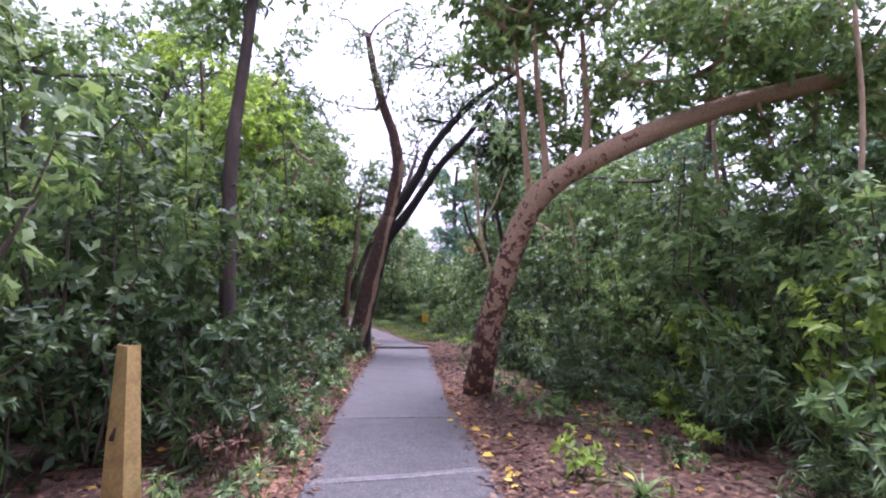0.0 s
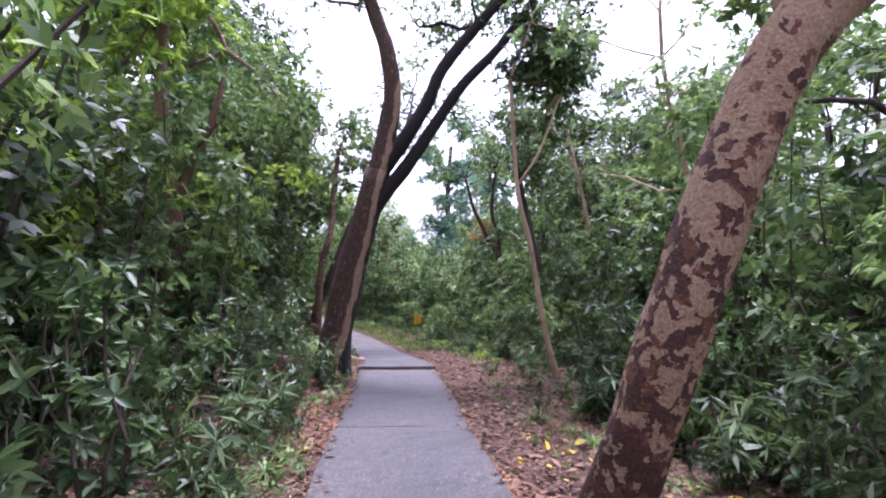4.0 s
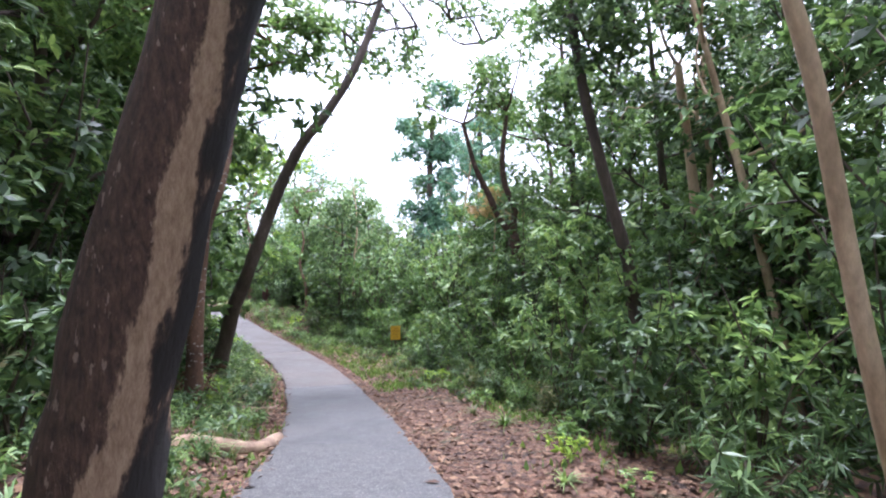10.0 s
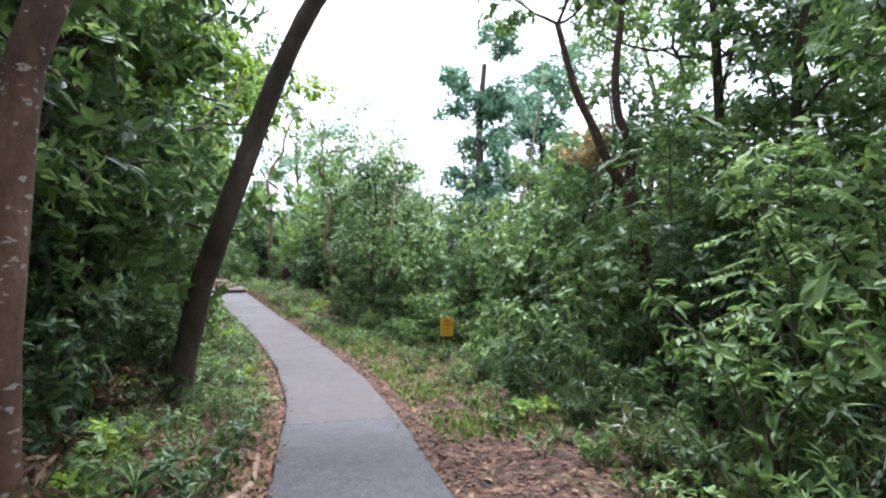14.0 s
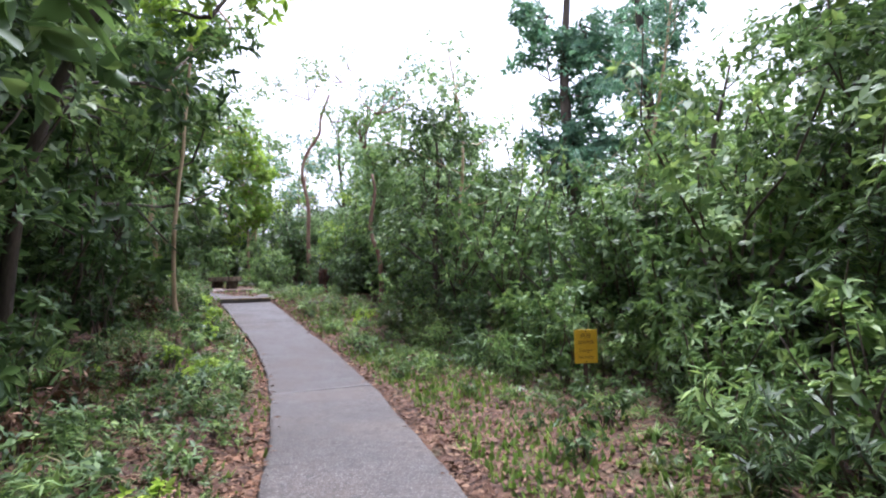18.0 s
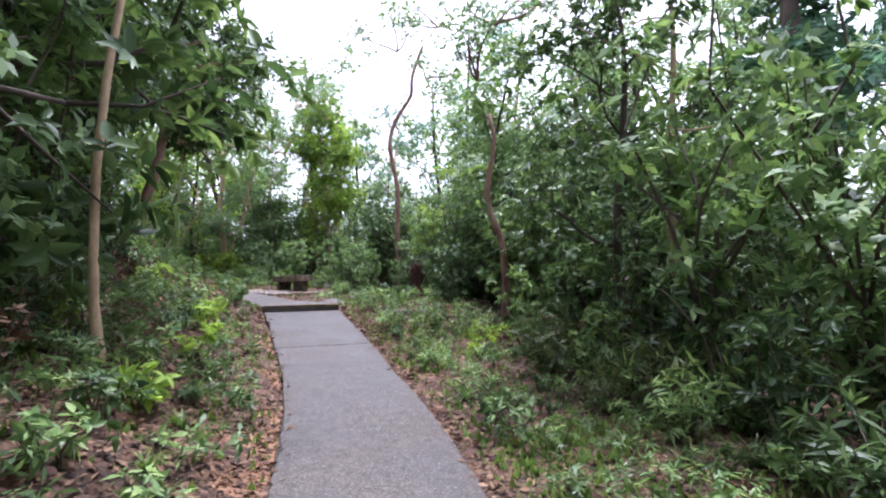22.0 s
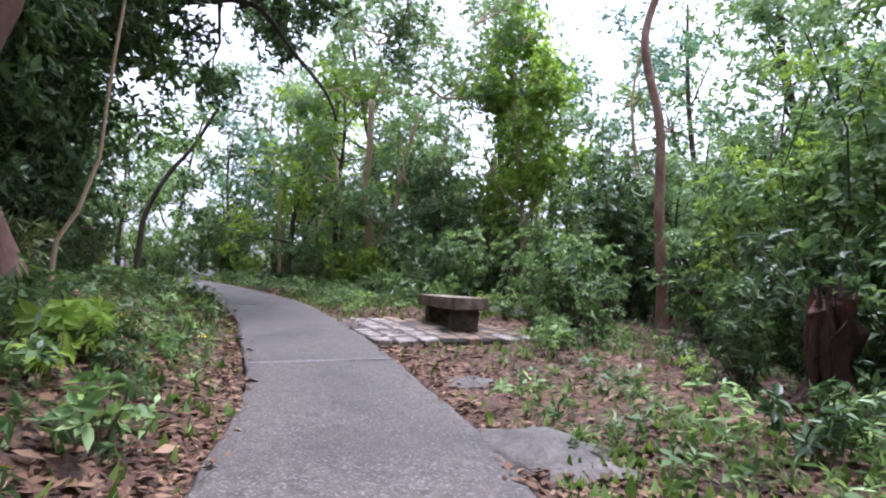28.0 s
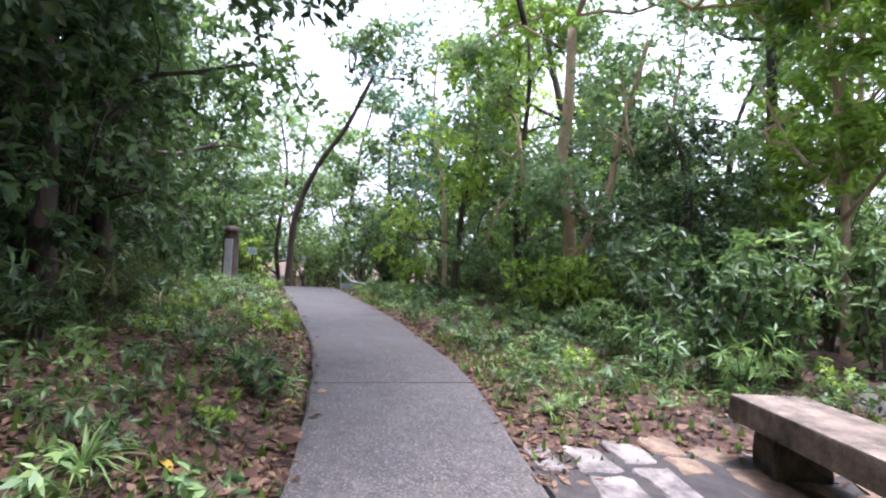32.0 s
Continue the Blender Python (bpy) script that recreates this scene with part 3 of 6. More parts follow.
def build_ground():
    inner_x = np.arange(-38, 16.01, 0.33)
    inner_y = np.arange(-8, 56.01, 0.33)
    xs = np.concatenate([[-600, -300, -150, -80, -55, -44], inner_x, [19, 24, 32, 45, 70, 120, 250, 600]])
    ys = np.concatenate([[-600, -300, -120, -60, -30, -18, -12], inner_y, [60, 66, 76, 95, 140, 280, 600]])
    X, Y = np.meshgrid(xs, ys)
    Z = ground_height(X.ravel(), Y.ravel()).reshape(X.shape)
    nx = len(xs)
    v = np.stack([X.ravel(), Y.ravel(), Z.ravel()], 1)
    i = np.arange(len(v)).reshape(X.shape)
    f = np.stack([i[:-1, :-1].ravel(), i[:-1, 1:].ravel(), i[1:, 1:].ravel(), i[1:, :-1].ravel()], 1)
    me = quad_mesh("ground", v, f, SOIL)
    me.polygons.foreach_set("use_smooth", [True] * len(me.polygons))
    return tagged(new("ground", me), "forest floor of orange clay, humus and moss", "ground", kind="structure")


build_ground()


def slab_mesh(name, s0, s1, rng, mat, skew=(0.0, 0.0), thick=0.16):
    """One cast slab of the path between two stations, edges worn and uneven."""
    n = max(3, int((s1 - s0) / 0.22))
    across = np.array([-1, -0.985, -0.93, -0.5, 0, 0.5, 0.93, 0.985, 1])
    verts, faces = [], []
    for i in range(n + 1):
        f = i / n
        for j, a in enumerate(across):
            s = s0 + (s1 - s0) * f + a * (skew[0] * (1 - f) + skew[1] * f)
            k = min(np.searchsorted(WAY_S, s), len(WAY_S) - 1)
            c, t, half = WAY[k, :2] + WAY_T[k] * (s - WAY_S[k]), WAY_T[k], WAY[k, 2]
            edge = abs(a) > 0.9
            half += (rng.normal(0, 0.006) + 0.012 * math.sin(s * 2.1 + a * 3)) if abs(a) > 0.98 else 0
            h = float(way_height(min(max(s, s0 + 0.001), s1 - 0.001)))
            h -= 0.02 if abs(a) == 1 else (0.004 if abs(a) > 0.98 else 0)
            h -= 0.006 if i in (0, n) else 0
            h += rng.normal(0, 0.0015)
            verts.append((c[0] + t[1] * half * a, c[1] - t[0] * half * a, h))
    m = len(across)
    for i in range(n):
        for j in range(m - 1):
            a = i * m + j
            faces.append((a, a + 1, a + m + 1, a + m))
    rim = [j for j in range(m)] + [i * m + m - 1 for i in range(1, n + 1)] + [n * m + j for j in range(m - 2, -1, -1)] + [i * m for i in range(n - 1, 0, -1)]
    base = len(verts)
    for r in rim:
        x, y, z = verts[r]
        verts.append((x, y, z - thick))
    for q in range(len(rim)):
        p = (q + 1) % len(rim)
        faces.append((rim[p], rim[q], base + q, base + p))
    return verts, faces


def build_path():
    rng = np.random.default_rng(5)
    path = thing("pavement", (0, 0, 0), "narrow grey concrete footpath of worn cast slabs", "path", kind="structure")
    marks = [(0.25, -8.5), (0.2, -5), (0.13, -2), (-0.1, 1.2)]
    cuts = [station(*m) for m in marks] + [ORIGIN + 4.03, ORIGIN + 5.86, ORIGIN + 9.6, STEP_ONE, ORIGIN + 20.55, ORIGIN + 26.43, ORIGIN + 32.07, STEP_TWO,
            ORIGIN + 37.15, ORIGIN + 41, ORIGIN + 44.5, ORIGIN + 48, ORIGIN + 52]
    gap = 0.007
    for k in range(len(cuts) - 1):
        s0, s1 = cuts[k], cuts[k + 1]
        sk0 = 0.12 if abs(s0 - ORIGIN - 4.03) < 0.01 else 0.0
        sk1 = 0.12 if abs(s1 - ORIGIN - 4.03) < 0.01 else 0.0
        v, f = slab_mesh("slab", s0 + gap, s1 - gap, rng, CONCRETE, (sk0, sk1))
        mesh_object("slab", v, f, CONCRETE if s0 < ORIGIN + 15 else CONCRETE_WARM, path)
    # pale cement bands laid over some joints
    for s, w, sk in ((ORIGIN + 4.03, 0.05, 0.12), (ORIGIN + 5.86, 0.014, 0.0), (ORIGIN + 20.55, 0.012, 0.0), (ORIGIN + 26.43, 0.016, 0.03), (ORIGIN + 37.15, 0.012, 0.0)):
        v, f = slab_mesh("joint", s - w, s + w, rng, CONCRETE_PALE, (sk, sk), 0.03)
        v = [(x, y, z + (0.005 if w > 0.03 else 0.0035)) for x, y, z in v]
        mesh_object("joint", v, f, CONCRETE_PALE, path, label="pale cement joint")
    # tan cement on the riser of the first step, and a ragged apron at its foot
    rise = float(way_height(STEP_ONE + 0.05)) - float(way_height(STEP_ONE - 0.05))
    v, f = slab_mesh("riser", STEP_ONE - 0.013, STEP_ONE - 0.001, rng, CEMENT_TAN, (0, 0), rise)
    mesh_object("riser", [(x, y, z + rise - 0.008) for x, y, z in v], f, CEMENT_TAN, path, label="stained cement riser")
    v, f = slab_mesh("cement_lip", STEP_ONE - 0.17, STEP_ONE - 0.014, rng, CEMENT_TAN, (0, 0), 0.03)
    mesh_object("cement_lip", [(x, y, z + 0.004) for x, y, z in v], f, CEMENT_TAN, path, label="tan ragged cement apron")
    v, f = slab_mesh("nosing", STEP_TWO + 0.0, STEP_TWO + 0.055, rng, YELLOW_PAINT, (0, 0), 0.035)
    mesh_object("nosing", [(x, y, z + 0.006) for x, y, z in v], f, YELLOW_PAINT, path, label="worn yellow painted step edge")
    return path


build_path()


def bare_clay():
    """Orange clay laid bare in ragged patches along the foot of the bank."""
    rng = np.random.default_rng(55)
    v, f = [], []
    for s0, s1, side in ((18.4, 22.0, -1), (22.6, 26.2, -1), (26.8, 29.9, -1), (2.5, 5.0, -1), (30.4, 32.6, -1), (-1.5, 3.4, 1), (4.6, 8.6, 1), (8.8, 12.2, -1)):
        n = int((s1 - s0) / 0.12)
        base = len(v)
        for i in range(n + 1):
            s = s0 + (s1 - s0) * i / n
            wide = ((0.62 if 8 < s0 < 9 else 0.34) + 0.12 * math.sin(s * 5.1) + 0.08 * math.sin(s * 11.7)) * math.sin(math.pi * i / n) ** 0.6 + 0.01
            for j in range(5):
                x, y = beside_way(s, side * (0.655 + wide * j / 4 + (rng.normal(0, 0.012) if j == 4 else 0)))
                v.append((x, y, gz(x, y) + (0.006 if j < 4 else 0.001)))
        f += [(base + i * 5 + j + 5, base + i * 5 + j + 6, base + i * 5 + j + 1, base + i * 5 + j) for i in range(n) for j in range(4)]
    tagged(mesh_object("bare_clay", v, f, CLAY), "orange clay laid bare along the path edge", "soil", kind="structure")


bare_clay()


# ---- plants: meshes built once, set out many times ----
def shrub_meshes(seed, height, spread, stems, shoots, leaf, ratio, mat, fine=True, count=7, bare=0.2, lean=0.5):
    """Stems and foliage of a shrub: shoots tipped with whorls fill its crown."""
    rng = np.random.default_rng(seed)
    sv, sf = [], []
    at, axis = [], []
    for k in range(stems):
        a = 2 * math.pi * (k + rng.uniform(0, 0.8)) / stems
        out = np.array([math.cos(a), math.sin(a), 0.0])
        h, r = height * rng.uniform(0.7, 1.05), spread * rng.uniform(0.35, 1.0)
        pts = np.array([out * 0.05, out * r * 0.25 + [0, 0, h * 0.35], out * r * 0.6 * (0.7 + lean) + [0, 0, h * 0.7], out * r + [0, 0, h]])
        pts[1:] += rng.normal(0, 0.05 * height, (3, 3))
        pts = spline(pts, height / 9)
        v, f = tube(pts[::2], np.linspace(0.012, 0.004, len(pts[::2])) * (0.6 + height * 0.4), 4)
        b = len(sv)
        sv += v
        sf += [tuple(i + b for i in q) for q in f]
        for _ in range(shoots):
            t = rng.uniform(bare, 1) ** 0.75
            p = pts[int(t * (len(pts) - 1))]
            d = unit(out * rng.uniform(-0.2, 1.0) + rng.normal(0, 0.6, 3) + [0, 0, 0.75])
            at.append(p + d * rng.uniform(0.03, 0.24) * (0.4 + height * 0.35))
            axis.append(d)
    at, axis = np.array(at), np.array(axis)
    at[:, 2] = np.maximum(at[:, 2], 0.04)
    v, f = rosettes(rng, at, axis, count, leaf, ratio, fine=fine)
    return (sv, sf), (v, f)


class Plant:
    """A kind of plant: some built examples, of which copies that share their meshes are set out."""

    def __init__(self, name, label, category, group, mats, examples, stem_mat=STEM):
        self.protos, self.used = [], 0
        self.name, self.tags = name, (label, category, group)
        for stems, leaves in examples:
            pair = []
            sm = bpy.data.meshes.new("stem")
            sm.from_pydata([tuple(p) for p in stems[0]], [], stems[1])
            sm.materials.append(stem_mat)
            for mat in mats:
                pair.append(quad_mesh("foliage", *leaves, mat))
            self.protos.append((sm, pair))

    def put(self, x, y, size=1.0, turn=0.0, mat=0, which=None, sink=0.02, tall=1.0):
        sm, pair = self.protos[(self.used if which is None else which) % len(self.protos)]
        self.used += 1
        top = new(self.name)
        top.empty_display_size = 0.1
        top.matrix_basis = pose(x, y, gz(x, y) - sink, 0, 0, turn) @ Matrix.Diagonal((size, size, size * tall, 1))
        tagged(top, *self.tags)
        for name, me in (("stem", sm), ("foliage", pair[mat % len(pair)])):
            ob = new(name, me)
            ob.parent = top
            if name == "stem":
                tagged(ob, kind="stuff")
        return top


def fern_example(seed, height, fronds, leaf):
    """Layered feathery sapling: long arching sprays with paired leaflets."""
    rng = np.random.default_rng(seed)
    trunk = spline([(0, 0, 0), rng.normal(0, 0.05, 3) + [0, 0, height * 0.4], rng.normal(0, 0.12, 3) + [0, 0, height * 0.95]], height / 8)
    sv, sf = tube(trunk, np.linspace(0.02, 0.008, len(trunk)), 6)
    base, way, up, L = [], [], [], []
    for k in range(fronds):
        z = height * (0.25 + 0.75 * (k + rng.uniform(0, 1)) / fronds)
        a = k * 2.4 + rng.uniform(-0.4, 0.4)
        out = np.array([math.cos(a), math.sin(a), 0.0])
        reach = rng.uniform(0.5, 1.0) * (0.5 + 0.25 * height) * (1.15 - 0.45 * z / height)
        root = np.array([trunk[min(int(z / height * (len(trunk) - 1)), len(trunk) - 1)][0], trunk[0][1], z])
        curve = spline([root, root + out * reach * 0.45 + [0, 0, 0.16], root + out * reach + [0, 0, -0.02]], reach / 8)
        v, f = tube(curve[::3], np.linspace(0.007, 0.002, len(curve[::3])), 3)
        b = len(sv)
        sv, sf = sv + v, sf + [tuple(i + b for i in q) for q in f]
        d = unit(np.gradient(curve, axis=0))
        side = unit(np.cross(d, [0, 0, 1.0]))
        for sgn in (-1, 1):
            for q in range(1, len(curve)):
                for twin in (0.0, 0.5):
                    base.append(curve[q] - d[q] * twin * reach / 8)
                    way.append(unit(side[q] * sgn + d[q] * 0.55 + np.array([0, 0, -0.18]) + rng.normal(0, 0.12, 3)))
                    up.append(unit(np.array([0, 0, 1.0]) + rng.normal(0, 0.2, 3)))
                    L.append(leaf * rng.uniform(0.7, 1.2))
    way, up, L = np.array(way), np.array(up), np.array(L)
    up = unit(up - way * (up * way).sum(1)[:, None])
    return (sv, sf), blades(np.array(base), way, up, L, L * 0.36, False)


def tuft_example(seed, blades_n, length, width, spread=0.6):
    """Strap-leaved tuft: long blades from one foot, rising and then arching over."""
    rng = np.random.default_rng(seed)
    v, f = [], []
    for k in range(blades_n):
        a, L, t = rng.uniform(0, 2 * math.pi), length * rng.uniform(0.5, 1.2), rng.uniform(0.3, spread)
        out, side = np.array([math.cos(a), math.sin(a), 0]), np.array([-math.sin(a), math.cos(a), 0])
        b = len(v)
        for q in range(5):
            u = q / 4
            p = out * L * t * (u * 0.5 + u * u * 0.5) + np.array([0, 0, L * (u * 1.0 - u * u * (0.35 + 0.4 * t))])
            w = width * (1 - u ** 2.5) * (0.6 + 0.8 * u * (1 - u) * 2) * 0.5 + 0.0008
            v += [p + side * w, p - side * w]
        f += [(b + 2 * q, b + 2 * q + 1, b + 2 * q + 3, b + 2 * q + 2) for q in range(4)]
    return tube([(0, 0, -0.02), (0, 0, 0.03)], [0.012, 0.006], 5), (np.array(v), np.array(f))


SHRUB = Plant("shrub", "leafy evergreen shrub with glossy oval leaves", "shrub", "undergrowth shrubs", [LEAF_DARK, LEAF_MID, LEAF_YOUNG],
              [shrub_meshes(10 + k, 1.25 + 0.1 * k, 0.62, 6, 16, 0.108, 0.42, LEAF_DARK, count=7, bare=0.03) for k in range(4)])
TALL_SHRUB = Plant("tall_shrub", "tall dense shrub with dark drooping leaves", "shrub", "undergrowth shrubs", [LEAF_DARK, LEAF_MID, LEAF_YOUNG],
                   [shrub_meshes(30 + k, 2.6 + 0.25 * k, 1.0, 9, 34, 0.13, 0.42, LEAF_DARK, fine=False, count=7, bare=0.05) for k in range(4)])
BAMBOO = Plant("narrow_leaf_shrub", "knee-high clump of narrow pointed leaves", "shrub", "undergrowth shrubs", [LEAF_MID, LEAF_DARK, LEAF_REED],
               [shrub_meshes(60 + k, 0.75, 0.42, 7, 8, 0.17, 0.17, LEAF_MID, fine=False, count=6, bare=0.05) for k in range(3)])
BROAD = Plant("broad_leaf_plant", "bright green plant with large pointed leaves in leaf litter", "plant", "broad-leaved plants", [LEAF_YOUNG],
              [shrub_meshes(66 + k, 0.42, 0.3, 6, 3, 0.17, 0.42, LEAF_YOUNG, count=5, bare=0.3) for k in range(3)])
SAPLING = Plant("sapling", "feathery young tree with layered sprays of leaflets", "sapling", "young trees", [LEAF_MID, LEAF_DARK, LEAF_YOUNG],
                [fern_example(50 + k, 2.8 + 0.5 * k, 32, 0.16) for k in range(3)])
HERB = Plant("herb", "low broad-leaved plant among fallen leaves", "plant", "low plants", [LEAF_MID, LEAF_DARK, LEAF_YOUNG],
             [shrub_meshes(70 + k, 0.26, 0.22, 5, 4, 0.072, 0.42, LEAF_MID, count=5, bare=0.35) for k in range(4)])
DRY = Plant("dry_shrub", "withered brown shrub with hanging dead leaves", "shrub", "withered shrubs", [LITTER],
            [shrub_meshes(95 + k, 0.7, 0.4, 6, 7, 0.12, 0.3, LITTER, fine=False, count=4, bare=0.1) for k in range(3)])
REED = Plant("strap_leaf_tuft", "tuft of long narrow arching leaves", "grass tuft", "grass tufts", [LEAF_REED, LEAF_MID, GRASS],
             [tuft_example(80 + k, 34 + 6 * k, 0.3, 0.013, 1.3) for k in range(3)])


# ---- trees ----
def crown_tufts(rng, tips, dirs, per, leaf, ratio, radius, fine=False, count=6):
    at = np.repeat(np.array(tips), per, 0)
    ax = np.repeat(np.array(dirs), per, 0)
    off = rng.normal(0, 1, at.shape)
    off = unit(off) * (rng.uniform(0, 1, (len(at), 1)) ** 0.5) * radius
    off[:, 2] *= 0.6
    axis = unit(ax * 0.4 + off / radius + rng.normal(0, 0.35, at.shape) + [0, 0, 0.5])
    return rosettes(rng, at + off, axis, count, leaf, ratio, fine=fine, sag=0.3)


def limb_set(rng, start, way, length, radius, forks=4):
    """One limb with its forking twigs: tube geometry, and the tips for foliage."""
    pts = [np.array(start)]
    d = unit(np.array(way, float))
    for _ in range(5):
        d = unit(d + rng.normal(0, 0.2, 3) + [0, 0, 0.08])
        pts.append(pts[-1] + d * length / 5)
    sv, sf = tube(pts, np.linspace(radius, radius * 0.35, 6), 6)
    tips, dirs = [pts[-1]], [d]
    for k in range(forks):
        q = 2 + k % 4
        e = unit(d + rng.normal(0, 0.7, 3) + [0, 0, 0.15])
        twig = [pts[q], pts[q] + e * length * 0.2, pts[q] + unit(e + rng.normal(0, 0.3, 3)) * length * rng.uniform(0.35, 0.55)]
        v, f = tube(twig, [radius * 0.45, radius * 0.3, radius * 0.15], 4)
        b = len(sv)
        sv, sf = sv + v, sf + [tuple(i + b for i in t) for t in f]
        tips += [twig[2], twig[1] * 0.5 + twig[2] * 0.5]
        dirs += [e, e]
    return (sv, sf), tips, dirs


def tree_example(seed, height, clear, reach, limbs, leaf, radius, per=9, tuft=0.42, lean=0.1, fine=False):
    rng = np.random.default_rng(seed)
    top = np.array([rng.normal(0, lean * height), rng.normal(0, lean * height), height])
    trunk = spline([(0, 0, -0.3), top * 0.3 + rng.normal(0, 0.12, 3), top * 0.65 + rng.normal(0, 0.25, 3), top], height / 12)
    taper = radius * (1 - 0.75 * np.linspace(0, 1, len(trunk)) ** 1.2)
    taper[0] *= 1.35
    body = tube(trunk, taper, 9, 0.03, rng)
    limb_geo, tips, dirs = [], [trunk[-1]], [np.array([0, 0, 1.0])]
    for k in range(limbs):
        f = clear + (0.97 - clear) * (k + rng.uniform(0, 0.6)) / limbs
        q = min(int(f * (len(trunk) - 1)), len(trunk) - 1)
        a = k * 2.4 + rng.uniform(-0.5, 0.5)
        w = np.array([math.cos(a), math.sin(a), rng.uniform(0.1, 0.8)])
        geo, t, d = limb_set(rng, trunk[q], w, reach * rng.uniform(0.6, 1.1) * (1.15 - 0.55 * f), taper[q] * 0.5)
        limb_geo.append(geo)
        tips += t
        dirs += d
    leaves = crown_tufts(rng, tips, dirs, per, leaf, 0.42, tuft, fine)
    return body, limb_geo, leaves


def shared(name, geo, mat, smooth=True):
    me = bpy.data.meshes.new(name)
    me.from_pydata([tuple(p) for p in geo[0]], [], geo[1])
    if smooth:
        me.polygons.foreach_set("use_smooth", [True] * len(me.polygons))
    me.materials.append(mat)
    return me


class Forest:
    def __init__(self, name, label, group, examples, mats, bark):
        self.name, self.tags, self.used, self.protos = name, (label, "tree", group), 0, []
        for body, limb_geo, leaves in examples:
            self.protos.append((shared("trunk", body, bark), [shared("limb", g, bark) for g in limb_geo], [quad_mesh("crown", *leaves, m) for m in mats]))

    def put(self, x, y, size=1.0, turn=0.0, mat=0, which=None, tall=1.0):
        trunk, limbs, crowns = self.protos[(self.used if which is None else which) % len(self.protos)]
        self.used += 1
        top = new(self.name)
        top.empty_display_size = 0.1
        top.matrix_basis = pose(x, y, gz(x, y), 0, 0, turn) @ Matrix.Diagonal((size, size, size * tall, 1))
        tagged(top, *self.tags)
        for name, me in [("trunk", trunk)] + [("limb", m) for m in limbs] + [("crown", crowns[mat % len(crowns)])]:
            ob = new(name, me)
            ob.parent = top
        return top


TREE = Forest("tree", "broad-leaved forest tree with a leafy crown", "forest trees",
              [tree_example(100 + k, 7.0 + 0.6 * k, 0.26, 2.5, 10, 0.165, 0.12, per=11, tuft=0.65) for k in range(5)], [LEAF_DARK, LEAF_MID, LEAF_PALE_HAZE, LEAF_YOUNG], BARK_DARK)
LIGHT_TREE = Forest("slender_tree", "slender tree with thin sparse foliage", "slender trees",
                    [tree_example(120 + k, 6.5 + 0.8 * k, 0.42, 2.0, 8, 0.115, 0.06, per=7, tuft=0.6) for k in range(3)], [LEAF_PALE_HAZE, LEAF_BLUE, LEAF_YOUNG, LEAF_ORANGE], BARK_PALE)
DENSE_TREE = Forest("leafy_tree", "low-branched tree with a dense dark crown over the path edge", "leafy trees",
                    [tree_example(160 + k, 5.2 + 0.5 * k, 0.2, 2.0, 11, 0.135, 0.085, per=9, tuft=0.58, fine=True) for k in range(3)], [LEAF_DARK, LEAF_MID, LEAF_YOUNG, LEAF_PALE_HAZE], BARK_DARK)
# pale and blue-green crown tints put the haze of distance into the leaf colour
FAR_TREE = Forest("far_tree", "distant forest tree with a full crown", "distant trees",
                  [tree_example(140 + k, 7.0 + 0.7 * k, 0.08, 3.0, 10, 0.3, 0.15, per=7, tuft=0.9) for k in range(4)], [LEAF_MID, LEAF_PALE_HAZE, LEAF_BLUE], BARK_DARK)


def own_tree(name, label, stems, bark, tips=(), leaf=0.12, mat=LEAF_MID, per=10, tuft=0.45, seed=1, sides=12, lumpy=0.035, flare=1.4):
    """A tree seen well: a trunk and limbs along given lines (points and radii), and foliage at given tips."""
    rng = np.random.default_rng(seed)
    x, y, z = stems[0][0][0]
    if z > gz(x, y) - 0.05:
        stems[0][0].insert(0, (x, y, gz(x, y) - 0.15))
        z = gz(x, y) - 0.15
    top = thing(name, (x, y, z), label, "tree")
    origin = np.array([x, y, z])
    for k, (line, r0, r1) in enumerate(stems):
        pts = spline(np.array(line) - origin, 0.18)
        radii = np.linspace(r0, r1, len(pts))
        if k == 0:
            n = min(4, len(pts))
            radii[:n] *= np.linspace(flare, 1.02, n)
        v, f = tube(pts, radii, sides if k == 0 else 8, lumpy, rng)
        mesh_object("trunk" if k == 0 else "limb", v, f, bark, top, smooth=True)
    if len(tips):
        geo_v, geo_f, ends, dirs = [], [], [], []
        for (px, py, pz, reach) in tips:
            for _ in range(3):
                w = rng.normal(0, 1, 3) + [0, 0, 0.4]
                (sv, sf), t, d = limb_set(rng, np.array([px, py, pz]) - origin, w, reach * rng.uniform(0.6, 1.0), 0.03, 4)
                b = len(geo_v)
                geo_v, geo_f = geo_v + sv, geo_f + [tuple(i + b for i in q) for q in sf]
                ends += t
                dirs += d
        tagged(mesh_object("twig", geo_v, geo_f, bark, top), kind="stuff")
        v, f = crown_tufts(rng, ends, dirs, per, leaf, 0.42, tuft, True)
        ob = new("crown", quad_mesh("crown", v, f, mat))
        ob.parent = top
    return top


